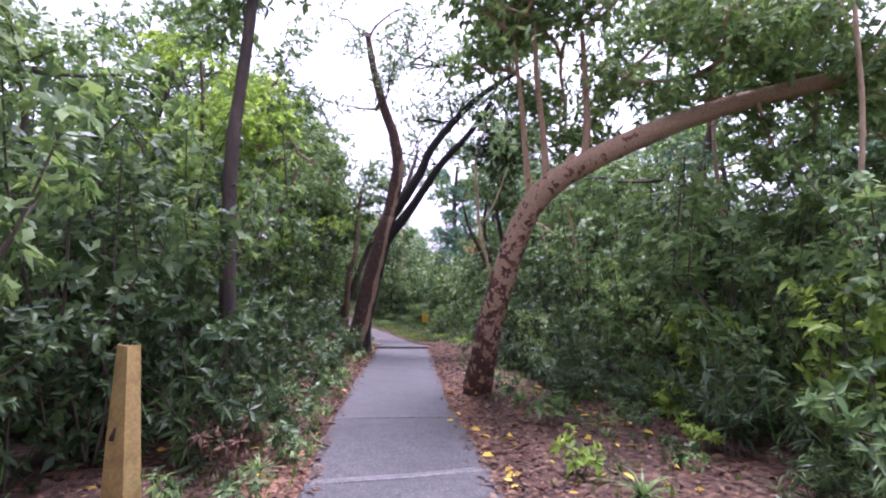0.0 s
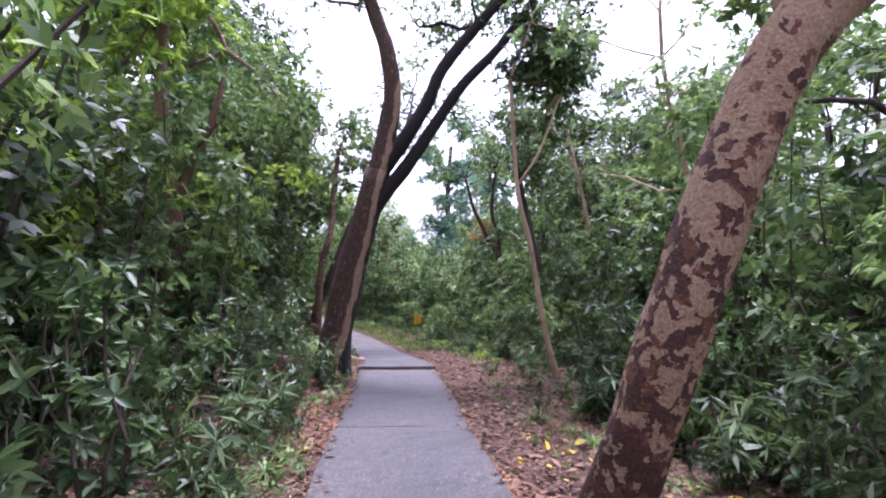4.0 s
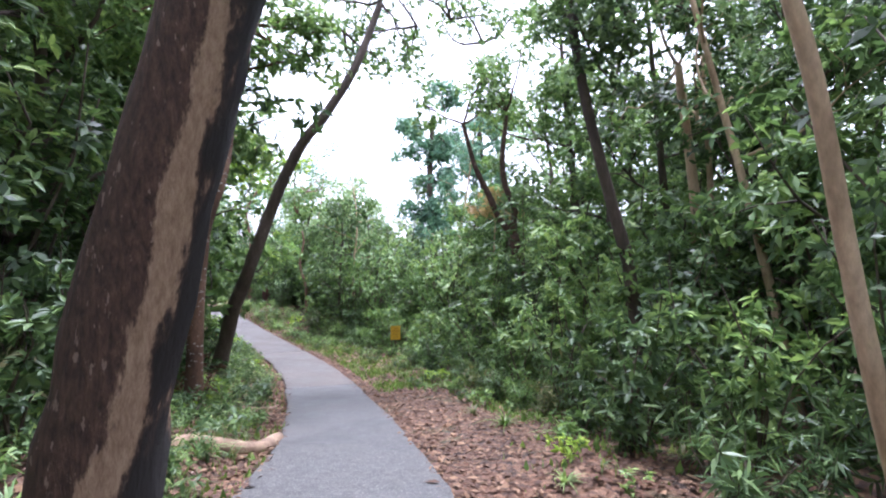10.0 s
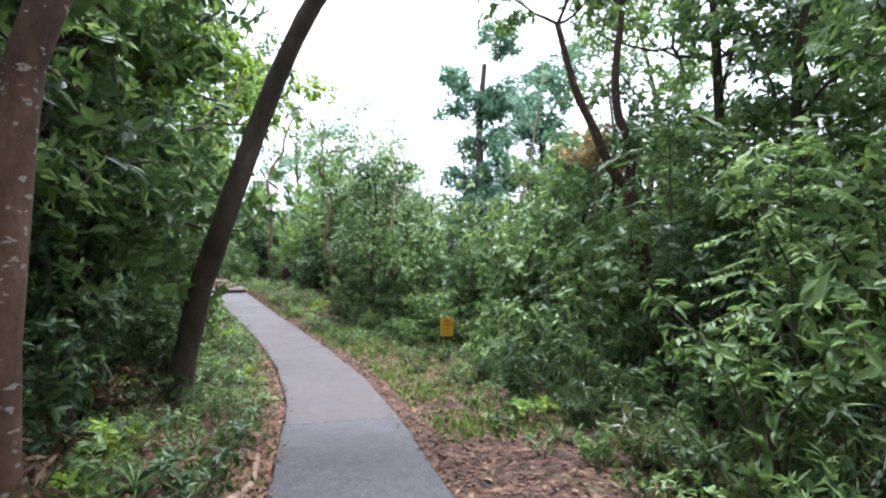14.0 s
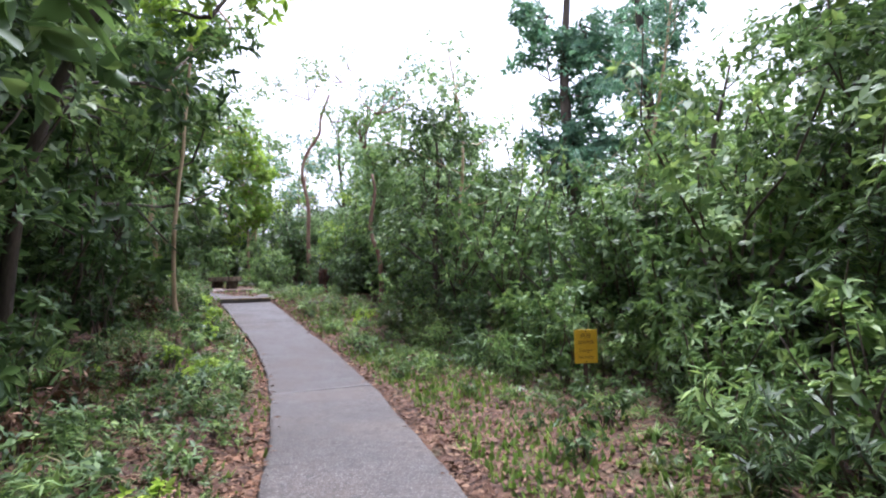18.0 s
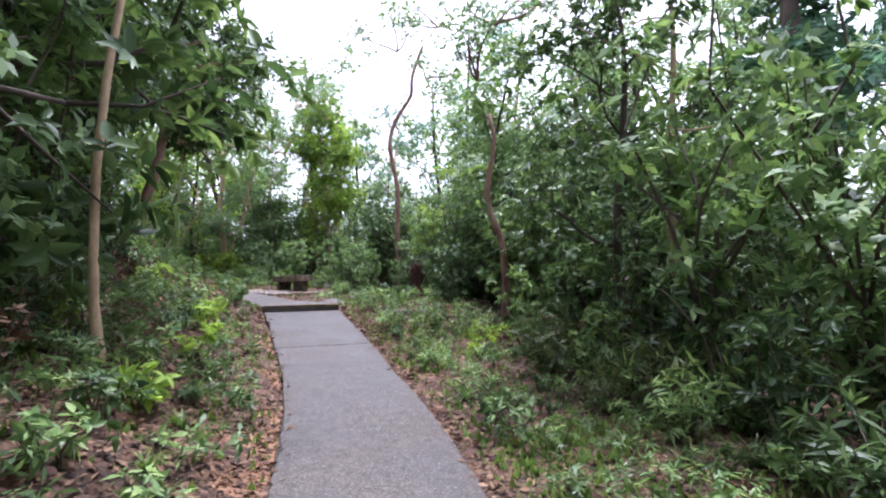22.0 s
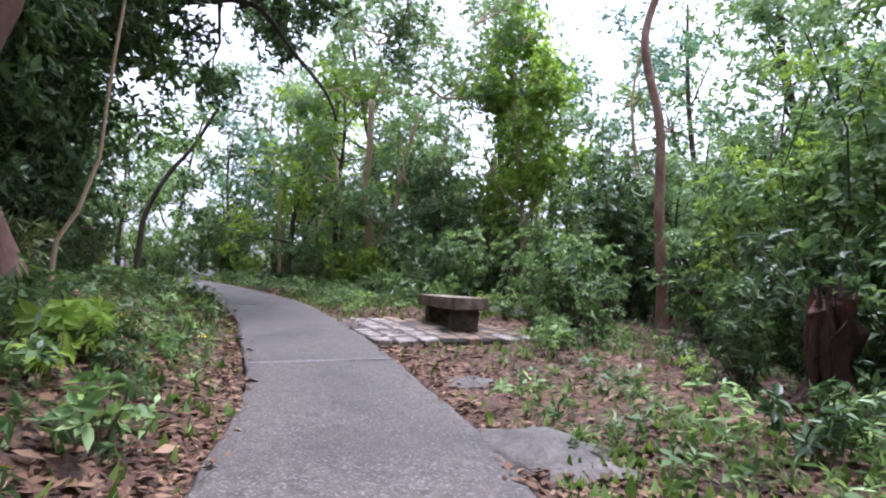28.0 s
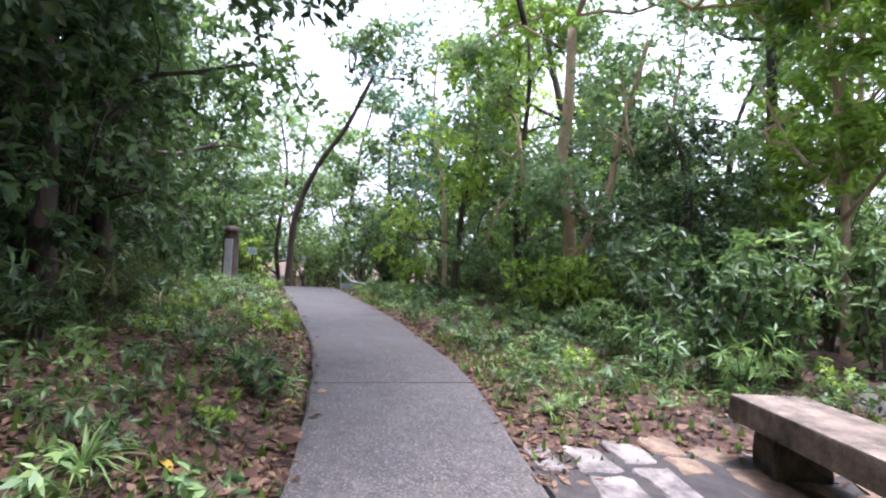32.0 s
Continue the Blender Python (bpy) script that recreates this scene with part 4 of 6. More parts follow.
own_tree("leaning_tree", "leaning tree with flaking pale and red bark beside the path",
         [([(0.49, 7.42, -0.25), (0.58, 7.1, 0.45), (0.66, 6.96, 0.9), (0.77, 6.86, 1.35), (0.92, 6.77, 1.85), (1.1, 6.7, 2.3), (1.45, 6.55, 2.68), (2.3, 6.36, 3.12), (3.3, 6.2, 3.5), (4.6, 6.0, 3.8), (6.0, 5.8, 4.0), (7.6, 5.7, 4.5)], 0.185, 0.05),
          ([(1.12, 6.7, 2.3), (1.08, 6.75, 2.8), (1.02, 6.8, 3.6), (0.9, 6.8, 4.6)], 0.045, 0.025), ([(1.3, 6.62, 2.55), (1.3, 6.7, 3.1), (1.2, 6.7, 4.0), (1.15, 6.75, 5.0)], 0.05, 0.025),
          ([(1.75, 6.5, 2.85), (1.8, 6.5, 3.4), (1.75, 6.55, 4.6)], 0.055, 0.03), ([(1.55, 6.5, 2.75), (1.6, 6.45, 2.98)], 0.07, 0.05)],
         BARK_FLAKY, [(0.9, 6.8, 4.7, 1.5), (1.2, 6.8, 5.0, 1.5), (1.8, 6.6, 4.7, 1.6), (3.0, 6.3, 3.9, 1.3), (4.4, 6.1, 4.2, 1.7), (5.2, 6.3, 4.3, 1.6), (2.3, 7.2, 5.3, 1.6), (0.9, 7.3, 4.4, 1.1), (1.6, 7.1, 4.5, 1.1), (2.4, 6.9, 4.1, 1.1), (1.3, 7.8, 5.1, 1.2), (3.4, 6.9, 4.6, 1.2), (3.7, 6.1, 3.7, 0.9), (4.4, 6.3, 3.9, 1.0), (5.4, 6.0, 4.0, 1.1), (5.0, 6.9, 3.6, 1.0), (6.6, 5.9, 4.4, 1.2)], per=10, seed=3, mat=LEAF_MID, flare=1.1, sides=20)
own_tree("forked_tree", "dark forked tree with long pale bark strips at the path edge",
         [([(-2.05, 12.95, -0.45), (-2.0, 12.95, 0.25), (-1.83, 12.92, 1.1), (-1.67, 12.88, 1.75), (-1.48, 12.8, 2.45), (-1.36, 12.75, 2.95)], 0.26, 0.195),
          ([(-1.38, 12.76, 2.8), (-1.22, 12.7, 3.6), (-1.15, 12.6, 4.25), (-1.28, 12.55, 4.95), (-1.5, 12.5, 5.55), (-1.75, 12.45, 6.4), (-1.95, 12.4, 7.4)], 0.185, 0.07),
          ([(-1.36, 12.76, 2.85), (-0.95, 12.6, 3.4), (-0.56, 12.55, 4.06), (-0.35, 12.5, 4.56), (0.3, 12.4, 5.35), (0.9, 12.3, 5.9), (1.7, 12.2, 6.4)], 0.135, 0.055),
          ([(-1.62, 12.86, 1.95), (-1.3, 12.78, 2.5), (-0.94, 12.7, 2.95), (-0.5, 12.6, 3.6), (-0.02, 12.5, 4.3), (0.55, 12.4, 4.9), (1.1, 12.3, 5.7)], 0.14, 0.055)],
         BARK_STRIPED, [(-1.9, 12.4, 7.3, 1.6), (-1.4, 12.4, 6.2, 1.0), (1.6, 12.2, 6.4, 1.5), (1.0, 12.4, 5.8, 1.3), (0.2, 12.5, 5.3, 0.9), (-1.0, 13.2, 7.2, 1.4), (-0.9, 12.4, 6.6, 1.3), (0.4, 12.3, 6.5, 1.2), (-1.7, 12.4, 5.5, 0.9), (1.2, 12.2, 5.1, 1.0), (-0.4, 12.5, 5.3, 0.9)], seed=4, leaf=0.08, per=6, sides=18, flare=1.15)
own_tree("slender_pale_tree", "slender pale tree with a bent stem among shrubs",
         [([(1.55, 12.60, -0.4), (1.39, 12.59, 0.18), (1.21, 12.56, 1.04), (1.07, 12.53, 1.81), (0.92, 12.51, 2.34), (0.84, 12.49, 2.82), (0.79, 12.47, 3.5), (0.73, 12.47, 4.4)], 0.046, 0.03),
          ([(0.89, 12.50, 2.73), (1.08, 12.46, 3.02), (1.27, 12.43, 3.41), (1.53, 12.37, 4.2)], 0.026, 0.016)],
         BARK_PALE, [(0.73, 12.47, 4.4, 1.2), (1.53, 12.37, 4.2, 1.2), (1.03, 12.87, 4.6, 1.2)], seed=5, mat=LEAF_DARK)
own_tree("dark_tree", "straight dark-barked tree in the undergrowth",
         [([(-2.2, 5.45, -0.1), (-2.25, 5.45, 1.4), (-2.28, 5.5, 2.7), (-2.2, 5.6, 4.0), (-2.1, 5.7, 5.6)], 0.095, 0.05)],
         BARK_DARK, [(-2.1, 5.8, 5.4, 1.5), (-2.6, 6.0, 5.9, 1.5)], seed=6)
own_tree("speckled_tree", "brown tree with pale patches of lichen, bending over the path",
         [([(-3.11, 16.9, -0.45), (-3.1, 16.87, 0.4), (-3.07, 16.85, 1.09), (-3.01, 16.83, 1.65), (-2.88, 16.86, 2.11), (-2.85, 17.02, 2.6), (-2.9, 17.3, 3.26), (-2.8, 17.4, 4.4)], 0.1, 0.055)],
         BARK_SPECKLED, [(-2.8, 17.4, 4.4, 1.3), (-3.2, 17.0, 4.8, 1.4), (-3.4, 17.6, 3.6, 1.3), (-3.9, 18.4, 3.2, 1.3), (-4.3, 17.4, 2.8, 1.2)], seed=7, mat=LEAF_MID)
own_tree("leaning_dark_tree", "thin dark tree leaning over the path",
         [([(-4.12, 20.62, -0.8), (-3.93, 20.5, -0.09), (-3.7, 20.26, 0.57), (-3.5, 20.1, 0.98), (-3.3, 19.98, 1.48), (-2.85, 19.86, 2.66), (-2.44, 19.73, 3.45), (-2.03, 19.63, 3.94), (-1.5, 19.7, 4.9), (-1.1, 20.0, 6.2)], 0.135, 0.06)],
         BARK_DARK, [(-1.1, 20.0, 6.26, 1.37), (-1.8, 20.2, 5.77, 1.12), (-0.4, 20.4, 6.01, 1.25), (0.3, 20.8, 6.39, 1.37), (1.0, 21.0, 6.01, 1.25), (-1.1, 20.4, 7.01, 1.25)], seed=8, leaf=0.1, per=6)
own_tree("brown_tree", "dark brown tree with a bent trunk among shrubs",
         [([(2.58, 17.39, -0.85), (2.48, 17.34, 0.29), (2.37, 17.3, 1.18), (2.19, 17.27, 1.85), (1.98, 17.24, 2.64), (1.78, 17.21, 3.5), (1.6, 17.2, 4.6)], 0.1, 0.06)],
         BARK_DARK, [(1.6, 17.2, 4.8, 1.5), (2.2, 17.5, 5.2, 1.5), (2.4, 17.0, 4.4, 1.3)], seed=9, mat=LEAF_DARK)
own_tree("thin_brown_tree", "thin upright tree with dense leaves",
         [([(3.59, 18.03, -0.85), (3.64, 17.95, 0.8), (3.69, 17.88, 1.99), (3.6, 17.84, 2.89), (3.45, 17.8, 4.2)], 0.1, 0.06), ([(3.85, 18.1, -0.85), (3.95, 18.0, 0.6), (3.98, 17.95, 2.2), (3.9, 17.9, 4.4)], 0.06, 0.035)],
         BARK_PALE, [(3.45, 17.8, 4.2, 1.4), (3.6, 17.6, 3.2, 1.2)], seed=10, mat=LEAF_DARK)
own_tree("old_forked_tree", "pale forked tree with a swollen trunk above shrubs",
         [([(2.74, 23.20, -1.37), (2.62, 23.17, -0.32), (2.54, 23.13, 0.33), (2.26, 23.08, 1.11), (2.15, 23.06, 1.70), (2.04, 23.02, 2.18)], 0.168, 0.132),
          ([(2.04, 23.02, 2.13), (1.71, 23.00, 2.53), (1.44, 22.97, 3.12), (1.10, 22.93, 3.82), (0.82, 22.96, 4.87)], 0.084, 0.048),
          ([(2.04, 23.02, 2.14), (2.07, 22.99, 2.86), (1.85, 22.96, 3.32), (1.78, 22.94, 4.03), (1.90, 22.96, 5.11)], 0.09, 0.048)],
         BARK_STRIPED, [(0.82, 22.96, 4.87, 1.68), (1.90, 22.96, 5.23, 1.56), (2.86, 23.20, 4.63, 1.68)], seed=11, mat=LEAF_MID)
own_tree("straight_sapling", "straight thin pale tree at the edge of the undergrowth",
         [([(-6.92, 27.43, -0.21), (-6.95, 27.40, 0.16), (-6.96, 27.39, 0.61), (-6.96, 27.39, 1.15), (-6.94, 27.41, 1.58), (-6.92, 27.44, 2.02), (-6.88, 27.48, 2.48), (-6.86, 27.50, 3.03), (-6.8, 27.6, 4.6)], 0.037, 0.02)],
         BARK_PALE, [(-6.48, 27.59, 5.40, 1.52), (-6.99, 27.72, 4.13, 1.14), (-7.63, 28.61, 4.01, 1.40), (-8.39, 29.37, 4.39, 1.52)], seed=12, mat=LEAF_MID)
own_tree("overhanging_tree", "slender tree whose yellow-green sprays hang towards the path",
         [([(-6.31, 23.71, -1.13), (-6.17, 23.72, 1.03), (-5.68, 23.84, 2.70), (-5.07, 24.20, 3.90), (-4.46, 24.68, 4.73)], 0.072, 0.036)],
         BARK_DARK, [(-4.83, 23.24, 3.54, 1.32), (-4.71, 24.68, 4.02, 1.20), (-5.55, 22.04, 3.31, 1.32), (-5.43, 25.64, 3.78, 1.32), (-6.15, 23.00, 4.15, 1.44)], seed=28, mat=LEAF_YOUNG, leaf=0.13, per=8)
own_tree("bent_bank_tree", "bent tree with pink-brown bark on the bank",
         [([(-10.90, 32.35, 0.38), (-10.95, 32.28, 0.75), (-11.03, 32.17, 1.12), (-11.07, 32.12, 1.56), (-11.07, 32.12, 2.00), (-11.01, 32.21, 2.34), (-10.96, 32.26, 2.75), (-10.92, 32.32, 3.31), (-10.90, 32.34, 3.86)], 0.115, 0.0633)],
         BARK_RED, [(-10.06, 32.02, 4.17, 1.61), (-10.87, 31.55, 4.50, 1.72), (-11.45, 32.70, 4.73, 1.72), (-10.55, 33.16, 5.20, 1.38), (-11.66, 31.32, 3.80, 1.49), (-13.50, 32.81, 3.09, 1.15), (-13.51, 32.80, 3.78, 1.38), (-14.33, 33.71, 4.00, 1.26)], seed=13, mat=LEAF_DARK)
own_tree("vine_clad_tree", "tall tree smothered in blue-green climbers",
         [([(0.87, 35.77, -1.47), (0.91, 35.77, 2.30), (0.70, 35.77, 6.20), (0.87, 35.77, 9.32)], 0.26, 0.104)],
         BARK_DARK, [(0.92 + 0.65 * math.sin(k * 2.2), 35.77 + 0.65 * math.cos(k * 2.2), 2.82 + 0.75 * k, 1.43) for k in range(10)], seed=23, mat=LEAF_BLUE, leaf=0.2, per=8, tuft=0.5)
own_tree("vine_clad_tree", "tall leaning tree smothered in blue-green climbers",
         [([(3.86, 36.56, -1.51), (3.77, 36.43, 2.27), (3.43, 36.29, 6.17), (3.21, 36.29, 9.55)], 0.26, 0.104)],
         BARK_DARK, [(3.52 + 0.91 * math.sin(k * 2.2), 36.42 + 0.78 * math.cos(k * 2.2), 2.53 + 0.78 * k, 1.56) for k in range(10)], seed=24, mat=LEAF_BLUE, leaf=0.2, per=8, tuft=0.5)
own_tree("bright_young_tree", "young tree with bright yellow-green leaves",
         [([(-12.9, 43.1, -0.01), (-12.95, 43.0, 3.10), (-13.1, 42.9, 4.71), (-13.2, 42.8, 6.33)], 0.0675, 0.0338), ([(-12.95, 43.0, 2.2), (-12.3, 42.7, 3.0), (-11.9, 42.5, 3.9)], 0.035, 0.02), ([(-12.95, 43.0, 2.6), (-13.6, 42.9, 3.4), (-14.0, 42.8, 4.4)], 0.035, 0.02)],
         BARK_PALE, [(-12.9, 42.9, 2.8, 1.3), (-13.0, 42.8, 3.7, 1.4), (-13.1, 42.8, 4.9, 1.4), (-13.2, 42.7, 6.0, 1.2), (-12.2, 42.5, 4.2, 1.2), (-13.9, 42.7, 3.6, 1.2), (-12.8, 42.6, 6.8, 1.0), (-11.9, 42.5, 3.2, 1.1), (-12.4, 42.3, 5.3, 1.1), (-13.8, 42.6, 5.2, 1.1)], seed=25, mat=LEAF_YOUNG, leaf=0.15, per=7, tuft=0.5)
own_tree("orange_sapling", "small tree with withered orange leaves",
         [([(1.72, 23.68, -1.37), (1.66, 23.68, 0.79), (1.72, 23.68, 2.59)], 0.042, 0.018)],
         BARK_PALE, [(1.72, 23.68, 2.59, 0.66)], seed=26, mat=LEAF_ORANGE, leaf=0.12, per=4, tuft=0.25)
own_tree("thin_pale_tree", "thin crooked pale tree before dark shrubs",
         [([(-11.2, 32.62, 0.4), (-11.19, 32.63, 0.96), (-11.09, 32.7, 1.15), (-11.06, 32.74, 1.33), (-11.02, 32.78, 1.52), (-11.02, 32.8, 1.9), (-11.0, 32.85, 2.6), (-10.95, 32.9, 3.4)], 0.015, 0.009)],
         BARK_PALE, [(-10.7, 32.9, 3.5, 0.8), (-10.95, 32.7, 3.1, 0.6)], seed=27, mat=LEAF_DARK)
own_tree("tall_bent_tree", "tall thin tree with a bend high in its stem",
         [([(-8.99, 40.04, 0.85), (-9.03, 40.02, 1.96), (-9.02, 40.03, 3.36), (-9.19, 39.97, 4.36), (-9.24, 39.95, 4.93), (-9.05, 40.02, 5.65), (-8.60, 40.17, 6.45), (-8.54, 40.19, 7.11), (-8.21, 40.30, 8.13)], 0.0897, 0.0483)],
         BARK_RED, [(-7.56, 39.83, 8.46, 1.79), (-7.95, 39.70, 6.80, 1.24), (-8.79, 39.41, 7.62, 1.38)], seed=14, leaf=0.1, per=5)
own_tree("twisted_tree", "thin twisted tree with brown bark in shrubs",
         [([(-4.74, 33.30, -0.52), (-4.74, 33.30, 0.18), (-4.77, 33.30, 0.85), (-4.83, 33.30, 1.17), (-4.97, 33.30, 1.50), (-5.03, 33.30, 1.83), (-5.00, 33.30, 2.16), (-4.92, 33.30, 2.53), (-4.89, 33.30, 2.86), (-4.97, 33.30, 3.28)], 0.072, 0.036)],
         BARK_RED, [(-4.88, 33.52, 5.02, 1.32), (-5.22, 33.64, 4.05, 1.08)], seed=15, leaf=0.09, per=5)
own_tree("pale_thin_tree", "very thin pale tree rising from dark undergrowth",
         [([(3.96, 5.29, -0.2), (4.08, 5.23, 1.07), (4.15, 5.17, 2.09), (4.16, 5.1, 3.1), (4.09, 5.05, 3.89), (4.02, 5.02, 5.0)], 0.032, 0.022)],
         BARK_PALE, [(4.0, 5.0, 4.8, 1.2)], seed=16)
own_tree("mossy_trunk_tree", "brown tree with a side branch in dense shrubs",
         [([(-3.91, 11.1, -0.3), (-3.83, 11.06, 0.99), (-3.72, 11.01, 1.67), (-3.79, 10.97, 2.31), (-3.9, 10.94, 2.94), (-3.94, 10.9, 4.2), (-3.8, 10.9, 5.4)], 0.12, 0.06),
          ([(-3.7, 10.98, 2.0), (-3.53, 10.93, 2.6), (-3.29, 10.88, 3.05), (-3.1, 10.84, 3.8)], 0.06, 0.03)],
         BARK_RED, [(-3.8, 10.9, 5.4, 1.5), (-3.1, 10.8, 4.0, 1.2), (-4.4, 11.2, 4.6, 1.5)], seed=17, mat=LEAF_MID)
own_tree("arching_tree", "tree with dark limbs arching over the path",
         [([(-16.73, 33.07, 0.11), (-16.61, 33.35, 2.74), (-15.81, 34.25, 4.53), (-14.78, 35.39, 4.99), (-14.29, 36.08, 5.10), (-13.92, 36.61, 4.43), (-13.59, 37.06, 3.82), (-13.50, 37.19, 3.40)], 0.102, 0.024), ([(-15.3, 34.8, 4.8), (-14.4, 35.1, 5.0), (-13.2, 34.9, 5.3)], 0.05, 0.02), ([(-14.4, 35.9, 5.05), (-14.4, 36.9, 5.8), (-14.1, 38.4, 6.5), (-13.8, 39.4, 6.9)], 0.05, 0.02)],
         BARK_DARK, [(-15.58, 34.63, 5.36, 1.92), (-14.99, 34.91, 6.08, 1.80), (-16.40, 34.11, 4.89, 1.92), (-13.98, 36.39, 5.57, 1.32), (-14.43, 35.89, 5.94, 1.44), (-13.16, 36.92, 6.16, 1.32), (-15.34, 37.30, 6.41, 1.44), (-14.14, 34.57, 5.00, 1.44), (-15.61, 35.10, 4.52, 1.20), (-16.10, 35.45, 5.24, 1.44), (-14.0, 35.3, 4.8, 1.3), (-13.6, 35.9, 5.4, 1.2), (-13.8, 36.7, 5.9, 1.3), (-14.5, 38.0, 6.4, 1.5), (-13.2, 34.3, 4.3, 1.1), (-12.9, 35.0, 5.2, 1.2), (-13.9, 39.4, 6.9, 1.5)], seed=18, mat=LEAF_DARK)
own_tree("gnarled_tree", "gnarled pale-limbed tree draped with leaves",
         [([(-15.98, 40.92, -0.12), (-15.99, 40.77, 1.97), (-16.05, 40.59, 3.01), (-15.98, 40.62, 3.96), (-15.94, 40.60, 5.28)], 0.12, 0.072),
          ([(-15.99, 40.79, 1.32), (-15.53, 41.05, 2.41), (-15.43, 41.29, 3.61), (-15.08, 41.42, 5.05)], 0.072, 0.036)],
         BARK_PALE, [(-15.90, 40.67, 5.52, 2.16), (-14.37, 41.45, 5.30, 2.04), (-16.70, 40.28, 3.36, 1.68), (-15.05, 41.07, 3.13, 1.56), (-15.51, 40.69, 2.17, 1.32), (-17.43, 40.49, 2.39, 1.44), (-15.91, 40.66, 6.72, 1.92), (-14.85, 41.19, 6.61, 1.80), (-17.09, 40.49, 5.75, 1.68), (-16.31, 41.48, 7.44, 1.68), (-13.67, 41.60, 6.98, 1.68)], seed=19, mat=LEAF_PALE_HAZE, leaf=0.1, per=13)
own_tree("far_curved_tree", "far dark curved tree beyond the crest",
         [([(-23.62, 38.82, 0.53), (-23.51, 38.82, 1.62), (-23.39, 38.88, 2.61), (-22.91, 39.21, 3.79), (-22.31, 39.61, 4.67), (-21.71, 40.00, 5.93)], 0.09, 0.045)],
         BARK_DARK, [(-21.71, 40.00, 5.93, 1.75), (-22.45, 39.72, 6.17, 1.50)], seed=20)


# ---- setting out the wood ----
# kept open: round the marker, the sign, the bench and its paving, the trees at the verge
CLEAR = [(-2.12, 3.4, 0.6), (-1.8, 2.8, 0.6), (-1.5, 2.2, 0.55), (-1.25, 1.6, 0.5), (-5.44, 33.31, 1.0), (-6.51, 33.94, 1.2), (-7.32, 35.25, 1.2), (-7.44, 36.50, 0.9), (-8.70, 37.39, 0.9), (-0.65, 25.50, 0.42), (-0.82, 24.69, 0.4), (-11.07, 37.50, 1.35), (-12.08, 36.83, 1.2), (0.5, 7.4, 0.7), (-2.0, 12.95, 0.75), (-21.73, 39.46, 0.8), (-21.97, 36.93, 0.7), (-21.10, 36.37, 0.6), (-23.31, 37.34, 0.6), (-20.63, 36.51, 0.7)]


CLEAR += [(-0.85, 25.5, 0.55), (-1.1, 24.9, 0.5), (-1.35, 24.2, 0.5), (-12.4, 42.3, 1.6), (-11.5, 40.6, 1.2), (-9.1, 40.0, 1.2), (-8.7, 38.6, 1.0), (-8.3, 37.4, 0.9), (-4.9, 32.8, 0.7), (-5.2, 31.9, 0.7)]
CLEAR += [(-6.03, 26.74, 0.45), (-6.51, 27.69, 0.45), (-6.99, 28.64, 0.45), (-7.47, 29.6, 0.45), (-7.95, 30.55, 0.45), (-8.43, 31.5, 0.45), (-8.91, 32.45, 0.45), (-11.15, 32.65, 0.5)]
# gaps between the trees through which the sky shows
OPEN_SKY = [(-8.11, 39.2, 1.5), (-8.36, 41.2, 1.8), (-8.61, 43.2, 2.0), (-8.9, 45.2, 2.2), (-9.1, 47.2, 2.5), (-9.9, 37.5, 1.5), (-11.0, 39.5, 1.9), (-12.0, 41.5, 2.0), (-12.8, 42.8, 2.4), (-10.6, 40.5, 1.7), (-11.1, 42.5, 1.8), (-11.6, 44.4, 2.0)]
CLEAR += [(-1.05, 24.4, 0.85), (-1.25, 23.2, 0.75), (-0.95, 25.1, 0.85), (-15.0, 35.24, 0.7), (-16.5, 35.6, 0.9), (-18.0, 35.97, 1.0), (-19.5, 36.33, 1.0), (-21.0, 36.7, 1.0), (-11.35, 39.2, 0.6), (-11.5, 39.7, 0.8), (1.5, 12.55, 0.75), (1.35, 11.7, 0.6), (1.2, 11.0, 0.5), (-4.8, 31.0, 0.7), (-4.75, 30.2, 0.6), (-4.7, 32.3, 0.8)]
KEPT_BARE = [(-21.4, 39.4, 0.8), (-9.9, 35.3, 0.7), (-10.4, 36.0, 0.7), (-9.2, 34.6, 0.5), (-11.07, 37.50, 1.0), (-11.80, 36.70, 1.0), (-10.81, 36.50, 0.9), (-21.97, 36.90, 0.5)]


